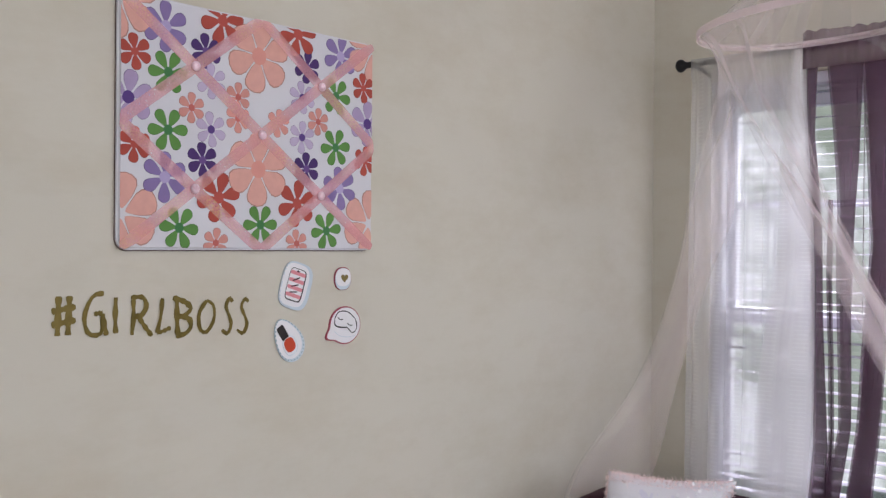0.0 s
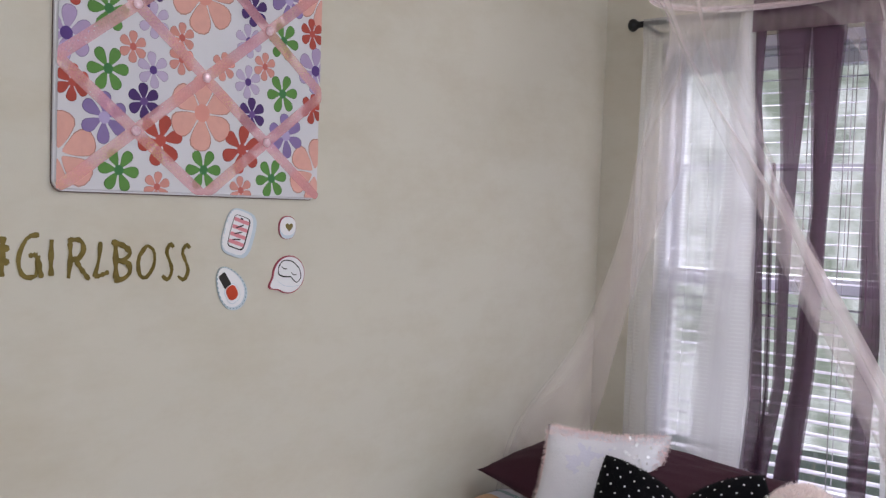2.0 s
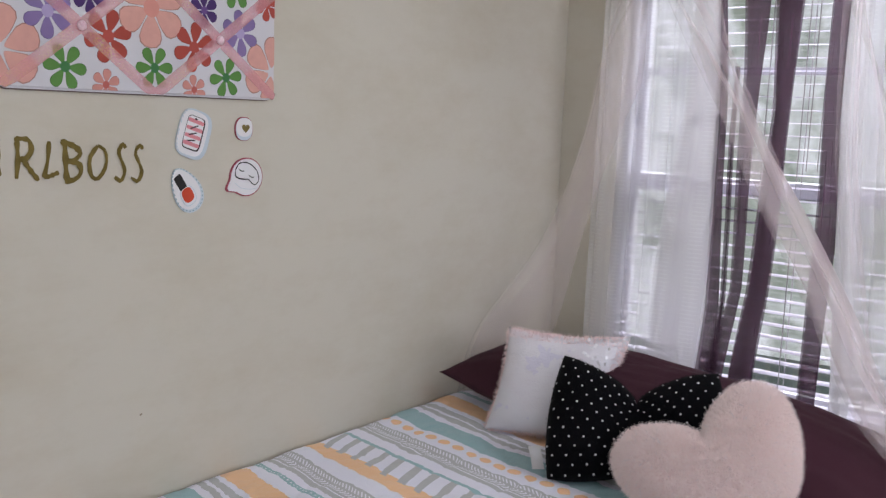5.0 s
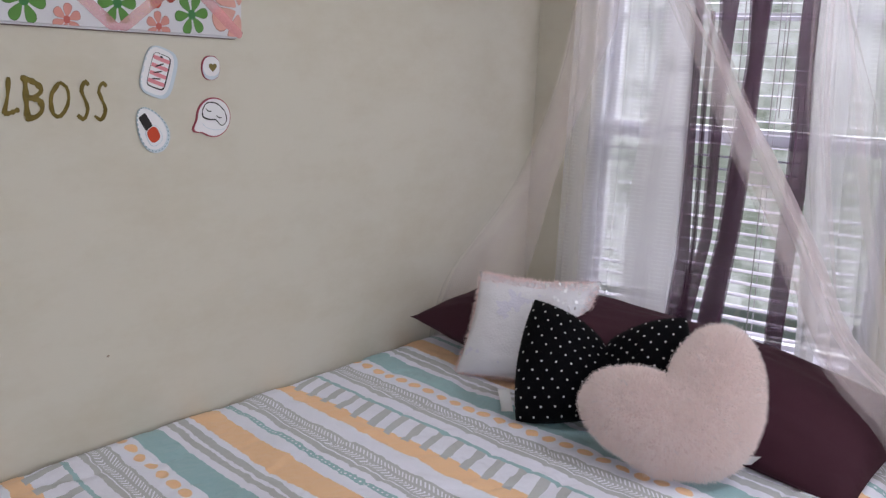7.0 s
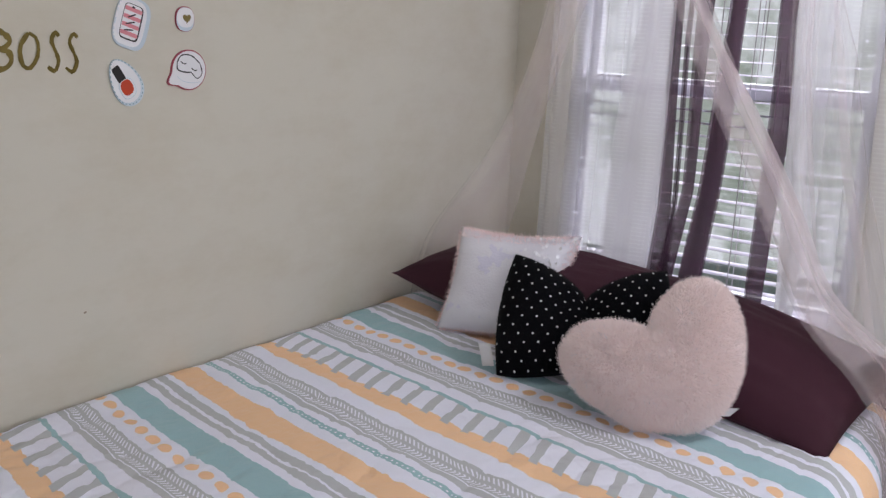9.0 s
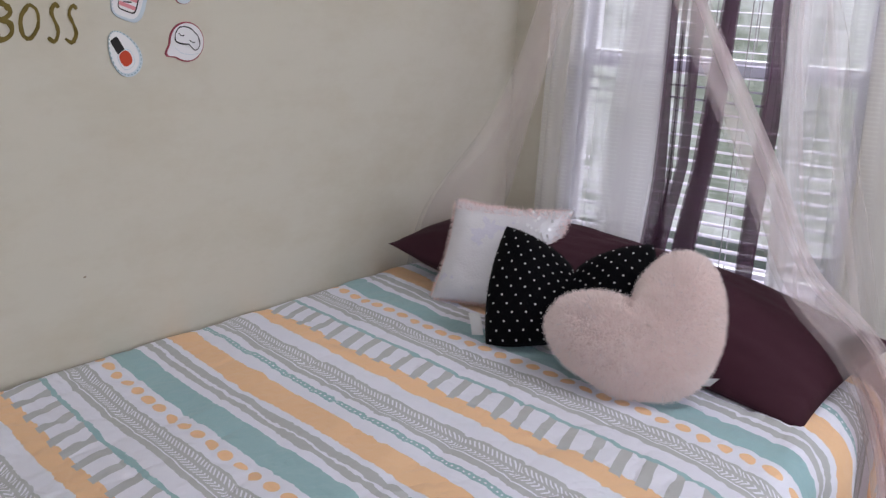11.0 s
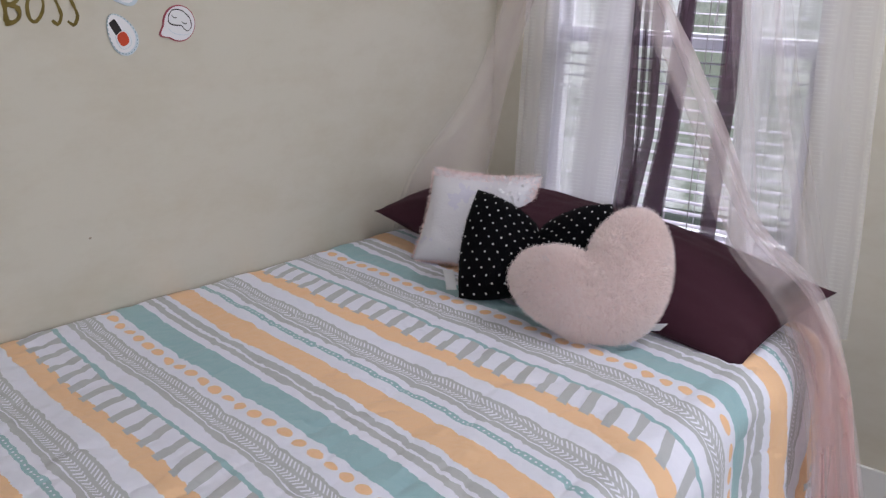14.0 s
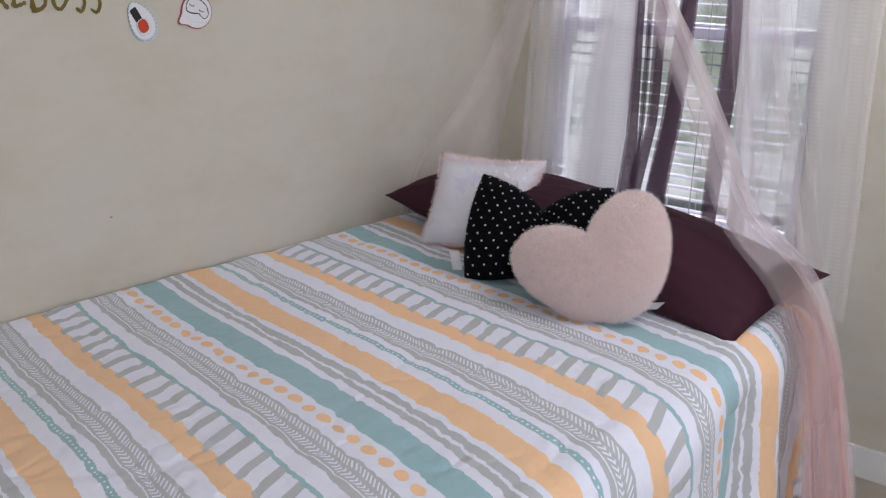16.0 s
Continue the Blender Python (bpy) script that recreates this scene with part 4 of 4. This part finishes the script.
def flowers(name, color, eye, spots, r, n, squeeze, rnd, lead=90):
    mp, me_ = plain(name + "_print", color, tuple(c * 0.8 for c in color), 0.8, scale=60), plain(name + "_eye_print", eye, tuple(c * 0.85 for c in eye), 0.8)
    line = plain(name + "_line_print", tuple(c * 0.45 for c in color), tuple(c * 0.6 for c in color), 0.8)
    for k, (u, v) in enumerate(spots):
        turn = radians(lead + rnd.uniform(-9, 9))
        y = MY - 0.0006 - 0.00005 * rnd.random()
        f = part("flower", petals(bmesh.new(), u, v, r, n, turn, y, squeeze), mp, board, name.replace("_", " ") + " printed flower")
        part("flower_outline", petals(bmesh.new(), u, v, r * 1.025, n, turn, y + 0.00025, squeeze * 1.07), line, f)
        if 0.02 < u < 0.98 and v < 0.975:
            bm = bmesh.new()
            cx, cz = lerp(MX0, MX1, u), lerp(MZ0, MZ1, v)
            pts = [(min(max(x, MX0 + 0.004), MX1 - 0.004), z) for x, z in oval(cx, cz, r * 0.24, r * 0.24, n=16)]
            bm.faces.new([bm.verts.new((x, y - 0.0005, z)) for x, z in pts])
            part("flower_centre", bm, me_, f)


rnd = random.Random(31)
PINK, PURPLE, RED, GREEN = (0.73, 0.39, 0.33), (0.25, 0.18, 0.38), (0.42, 0.075, 0.055), (0.115, 0.27, 0.065)
flowers("large_pink", PINK, (0.70, 0.31, 0.26), [(0.49, 0.84), (0.49, 0.35), (0.01, 0.14), (0.98, 0.13), (0.0, 0.97), (0.99, 0.97)], 0.074, 6, 0.445, rnd)
flowers("purple", PURPLE, (0.46, 0.38, 0.60), [(0.15, 0.89), (0.15, 0.29), (0.84, 0.91), (0.84, 0.29)], 0.047, 6, 0.35, rnd)
flowers("red", RED, (0.46, 0.09, 0.07), [(0.35, 0.96), (0.65, 0.97), (0.34, 0.22), (0.65, 0.21)], 0.049, 6, 0.36, rnd, 80)
flowers("small_red", RED, (0.46, 0.09, 0.07), [(0.05, 0.77), (0.05, 0.41), (0.95, 0.78), (0.96, 0.43)], 0.033, 6, 0.40, rnd)
flowers("dark_purple", (0.075, 0.035, 0.15), (0.15, 0.08, 0.25), [(0.29, 0.82), (0.69, 0.83), (0.28, 0.37), (0.69, 0.37)], 0.034, 6, 0.40, rnd)
flowers("lilac", (0.43, 0.33, 0.52), (0.10, 0.05, 0.21), [(0.03, 0.59), (0.97, 0.61)], 0.050, 6, 0.38, rnd)
flowers("small_lilac", (0.52, 0.43, 0.60), (0.10, 0.05, 0.21), [(0.31, 0.7), (0.31, 0.5), (0.67, 0.69), (0.67, 0.51)], 0.034, 6, 0.365, rnd)
flowers("green", GREEN, (0.06, 0.20, 0.07), [(0.16, 0.71), (0.16, 0.48), (0.2, 0.09), (0.5, 0.11), (0.82, 0.72), (0.82, 0.48), (0.78, 0.09)], 0.041, 6, 0.345, rnd, 0)
flowers("coral", (0.64, 0.29, 0.25), (0.50, 0.13, 0.11), [(0.24, 0.58), (0.41, 0.65), (0.41, 0.56), (0.33, 0.03), (0.57, 0.56), (0.74, 0.59), (0.65, 0.03)], 0.029, 6, 0.40, rnd)


def ribbon(a, b, k):
    p, q = [Vector((lerp(MX0, MX1, u), 0, lerp(MZ0, MZ1, v))) for u, v in (a, b)]
    d = (q - p).normalized()
    s = Vector((-d.z, 0, d.x)) * 0.0115

    def at(t, w):
        o = p.lerp(q, t) + s * (2 * w - 1)
        x, z = min(max(o.x, MX0 + 0.001), MX1 - 0.001), min(max(o.z, MZ0 + 0.001), MZ1 - 0.001)
        return (x, MY - 0.0022 - 0.0006 * k - 0.0008 * math.sin(math.pi * w), z)

    part("ribbon", sheet(30, 3, at), RIBBON, board, smooth=True)


for k, (a, b) in enumerate((((0.01, 0.99), (0.99, 0.01)), ((0.01, 0.01), (0.99, 0.99)), ((0, 0.5), (0.5, 1)), ((0, 0.5), (0.5, 0)), ((0.5, 1), (1, 0.5)), ((0.5, 0), (1, 0.5)))):
    ribbon(a, b, k % 3)
for u, v in ((0.25, 0.75), (0.5, 0.5), (0.25, 0.25), (0.75, 0.75), (0.75, 0.25)):
    bm = bmesh.new()
    vs = bmesh.ops.create_uvsphere(bm, u_segments=10, v_segments=6, radius=0.0098)["verts"]
    bmesh.ops.scale(bm, vec=(1, 0.6, 1), verts=vs)
    bmesh.ops.translate(bm, vec=(lerp(MX0, MX1, u), MY - 0.006, lerp(MZ0, MZ1, v)), verts=vs)
    part("gem", bm, GEM, board, "faceted pink gem stud")

# ---- lettering on the wall ----
decal = thing("wall_lettering", (-1.79, 0.0, 1.31), "gold foil hand-brushed #GIRLBOSS lettering on the wall", "wall decal")
GLYPHS = {
    "#": (((0.25, 0.0), (0.3, 1.0)), ((0.68, 0.0), (0.74, 1.0)), ((0.0, 0.62), (1.0, 0.72)), ((0.0, 0.28), (1.0, 0.38))),
    "G": (((0.85, 1.08), (0.4, 1.0), (0.08, 0.5), (0.25, 0.05), (0.75, 0.05), (0.8, 0.55)), ((0.45, 0.55), (0.8, 0.57)), ((0.8, 0.55), (0.95, -0.03))),
    "I": (((0.5, 1.0), (0.45, 0.5), (0.5, 0.05)),),
    "R": (((0.2, 0.95), (0.22, 0.5), (0.15, 0.0)), ((0.1, 1.0), (0.6, 1.0), (0.75, 0.75), (0.55, 0.52), (0.3, 0.5)), ((0.4, 0.5), (0.7, 0.2), (1.0, -0.06))),
    "L": (((0.45, 1.0), (0.35, 0.5), (0.1, 0.05)), ((0.1, 0.05), (0.55, 0.1), (1.0, 0.18))),
    "B": (((0.2, 1.0), (0.22, 0.5), (0.25, 0.0)), ((0.0, 1.02), (0.6, 0.9), (0.9, 0.7), (0.6, 0.52), (0.3, 0.5)), ((0.3, 0.52), (0.8, 0.42), (0.9, 0.18), (0.6, 0.0), (0.15, -0.02))),
    "O": (((0.5, 0.95), (0.1, 0.6), (0.15, 0.15), (0.5, 0.05), (0.88, 0.4), (0.85, 0.8), (0.5, 0.95)),),
    "S": (((0.95, 0.92), (0.7, 1.02), (0.42, 0.8), (0.7, 0.5), (0.85, 0.25), (0.55, 0.0), (0.1, 0.12)),),
}
for ch, x0, x1, wide in (("#", -1.993, -1.950, 0.0108), ("G", -1.938, -1.891, 0.0085), ("I", -1.885, -1.866, 0.0092), ("R", -1.851, -1.804, 0.0088), ("L", -1.797, -1.765, 0.0080),
                         ("B", -1.761, -1.718, 0.0108), ("O", -1.708, -1.665, 0.0080), ("S", -1.655, -1.626, 0.0072), ("S", -1.620, -1.588, 0.0072)):
    zc = 1.361 - 0.052 * (x0 + 1.991)
    bm = bmesh.new()
    for k, pts in enumerate(GLYPHS[ch]):
        stroke(bm, [(lerp(x0, x1, p), zc - 0.035 + 0.068 * q) for p, q in pts], wide, -0.0015 - 0.0003 * k)
    part("letter", bm, GOLD, decal)

# ---- stickers on the wall ----
RIM = plain("pale_blue_rim", (0.50, 0.58, 0.64), (0.58, 0.65, 0.70), 0.5)
PAPER = plain("sticker_white", (0.78, 0.77, 0.78), (0.73, 0.72, 0.73), 0.45)
INK = plain("black_ink", (0.015, 0.013, 0.014), (0.03, 0.025, 0.025), 0.4)
ROSE = plain("rose_print", (0.70, 0.27, 0.30), (0.62, 0.22, 0.26), 0.5)
WINE = plain("wine_outline", (0.30, 0.05, 0.08), (0.38, 0.08, 0.11), 0.5)
TOMATO = plain("orange_red_print", (0.55, 0.07, 0.03), (0.48, 0.05, 0.02), 0.35)
OLIVE = plain("gold_heart_print", (0.17, 0.13, 0.04), (0.22, 0.17, 0.06), 0.5, 0.3)


def layer(name, outline, y, mat, parent, thick=0.0008):
    return part(name, plate(bmesh.new(), outline, y, thick), mat, parent)


def rim_stitches(parent, outline, y, mat, skip=2):
    """Short printed dashes along an outline."""
    bm = bmesh.new()
    n = len(outline)
    for k in range(0, n, skip):
        (xa, za), (xb, zb) = outline[k], outline[(k + 1) % n]
        d = Vector((xb - xa, zb - za)).normalized() * 0.0012
        bm.faces.new([bm.verts.new(v) for v in ((xa - d.y, y, za + d.x), (xb - d.y, y, zb + d.x), (xb + d.y, y, zb - d.x), (xa + d.y, y, za - d.x))])
    part("stitching", bm, mat, parent)


sticker = thing("sticker", (-1.474, 0.0, 1.40), "raised phone sticker with pink stripes and pale blue rim", "sticker", "wall stickers")
layer("rim", oval(-1.4705, 1.3985, 0.040, 0.050, -17, power=3.4), -0.004, RIM, sticker, 0.0035)
layer("face", oval(-1.4755, 1.4005, 0.035, 0.0455, -17, power=3.4), -0.0055, PAPER, sticker, 0.0013)
layer("phone", oval(-1.4730, 1.4005, 0.0225, 0.0350, -17, power=6), -0.0065, INK, sticker)
layer("screen", oval(-1.4745, 1.4015, 0.0205, 0.0330, -17, power=6), -0.0072, PAPER, sticker, 0.0005)
for k in range(4):
    o = -0.0235 + 0.0157 * k
    layer("stripe", oval(-1.4745 + o * 0.292, 1.4015 + o * 0.956, 0.0200, 0.0039, -17, power=9), -0.0078, ROSE, sticker, 0.0004)
for k in range(3):
    o = -0.016 + 0.014 * k
    layer("script_bar", oval(-1.4765 + o * 0.292, 1.4015 + o * 0.956, 0.0105, 0.0014, -2 + 9 * k, power=4), -0.0083, INK, sticker, 0.0003)
layer("lens", oval(-1.4680, 1.4290, 0.0035, 0.002, -17), -0.0083, INK, sticker, 0.0003)
rim_stitches(sticker, oval(-1.4715, 1.3990, 0.0378, 0.0480, -17, 60, 3.4), -0.0058, RIM)

sticker = thing("sticker", (-1.489, 0.0, 1.285), "raised nail polish sticker with black cap and red bottle", "sticker", "wall stickers")


def egg(cx, cz, a, b, turn, n=48):
    """An outline that widens towards its lower end."""
    c, s, out = math.cos(radians(turn)), math.sin(radians(turn)), []
    for k in range(n):
        t = 2 * math.pi * k / n
        q = math.sin(t) * b
        p = math.cos(t) * a * (1 - 0.24 * math.sin(t))
        out.append((cx + p * c - q * s, cz + p * s + q * c))
    return out


layer("rim", egg(-1.4885, 1.2855, 0.0335, 0.050, 33), -0.004, RIM, sticker, 0.0035)
layer("face", egg(-1.4930, 1.2880, 0.0295, 0.0455, 33), -0.0055, PAPER, sticker, 0.0013)
layer("cap", oval(-1.5060, 1.3010, 0.0095, 0.0165, 34, power=7), -0.0065, INK, sticker)
layer("bottle_outline", oval(-1.4865, 1.2735, 0.0178, 0.0205, 30, power=2.8), -0.0062, RIM, sticker, 0.0005)
layer("bottle_white", oval(-1.4865, 1.2735, 0.0165, 0.0192, 30, power=2.8), -0.0066, PAPER, sticker, 0.0003)
layer("bottle", oval(-1.4880, 1.2755, 0.0135, 0.0155, 30, power=2.6), -0.0071, TOMATO, sticker, 0.0004)
rim_stitches(sticker, egg(-1.4910, 1.2870, 0.0315, 0.0478, 33, 60), -0.0058, plain("blue_stitch", (0.25, 0.38, 0.42), (0.3, 0.42, 0.46), 0.6))

sticker = thing("sticker", (-1.339, 0.0, 1.41), "small round sticker with a gold heart", "sticker", "wall stickers")
layer("rim", oval(-1.340, 1.4110, 0.0240, 0.0255, power=2.3), -0.004, WINE, sticker, 0.0035)
layer("edge_shade", oval(-1.340, 1.4105, 0.0226, 0.0241, power=2.3), -0.0048, RIM, sticker, 0.0006)
layer("face", oval(-1.340, 1.4140, 0.0219, 0.0200, power=2.3), -0.0056, PAPER, sticker, 0.0006)
hp = [(-1.337 + 0.0105 * (math.sin(t) ** 3), 1.4125 + 0.0105 * (0.81 * math.cos(t) - 0.31 * math.cos(2 * t) - 0.125 * math.cos(3 * t) - 0.06 * math.cos(4 * t))) for t in (2 * math.pi * k / 30 for k in range(30))]
layer("heart", hp, -0.0062, OLIVE, sticker, 0.0004)

sticker = thing("sticker", (-1.337, 0.0, 1.305), "round sleep-mask sticker with a wine red outline", "sticker", "wall stickers")


def bulb(grow):
    """A round outline with a small round bulge at its lower left."""
    out = []
    for k in range(56):
        t = 2 * math.pi * k / 56
        x, z = (0.0455 + grow) * math.cos(t), (0.0420 + grow) * math.sin(t)
        d = abs((t - radians(208) + math.pi) % (2 * math.pi) - math.pi)
        s = 1 + 0.38 * math.exp(-(d / 0.24) ** 2)
        out.append((-1.3325 + x * s, 1.3075 + z * s))
    return out


layer("rim", bulb(0.0), -0.004, WINE, sticker, 0.0035)
layer("face", bulb(-0.0028), -0.0054, PAPER, sticker, 0.0012)
bm = bmesh.new()
MASK = [(-0.034, 0.012), (-0.022, 0.027), (0.004, 0.026), (0.026, 0.010), (0.031, -0.010), (0.018, -0.021), (0.002, -0.008), (-0.018, -0.007), (-0.033, -0.001), (-0.034, 0.012)]
for k in range(0, 9, 3):
    stroke(bm, [(-1.331 + x, 1.311 + z) for x, z in MASK[k:k + 4]], 0.0026, -0.0062 - 0.0001 * k)
for x0, z0 in ((-0.018, 0.011), (0.010, -0.003)):
    stroke(bm, [(-1.331 + x0 - 0.007, 1.311 + z0 + 0.004), (-1.331 + x0, 1.311 + z0 - 0.001), (-1.331 + x0 + 0.008, 1.311 + z0 - 0.001)], 0.0022, -0.0066)
part("mask_outline", bm, INK, sticker)
bm = bmesh.new()
stroke(bm, [(-1.366, 1.296), (-1.35, 1.285), (-1.325, 1.281), (-1.305, 1.283)], 0.0012, -0.0062)
part("strap_line", bm, RIM, sticker)

# small scuff on the long wall
bm = plate(bmesh.new(), oval(-1.599, 0.836, 0.0035, 0.002, 20, 12), -0.0012, 0.001)
tagged(part("wall_mark", bm, plain("brown_scuff", (0.25, 0.20, 0.15), (0.33, 0.27, 0.2), 0.8)), "tiny brown scuff mark on the wall", "wall mark")
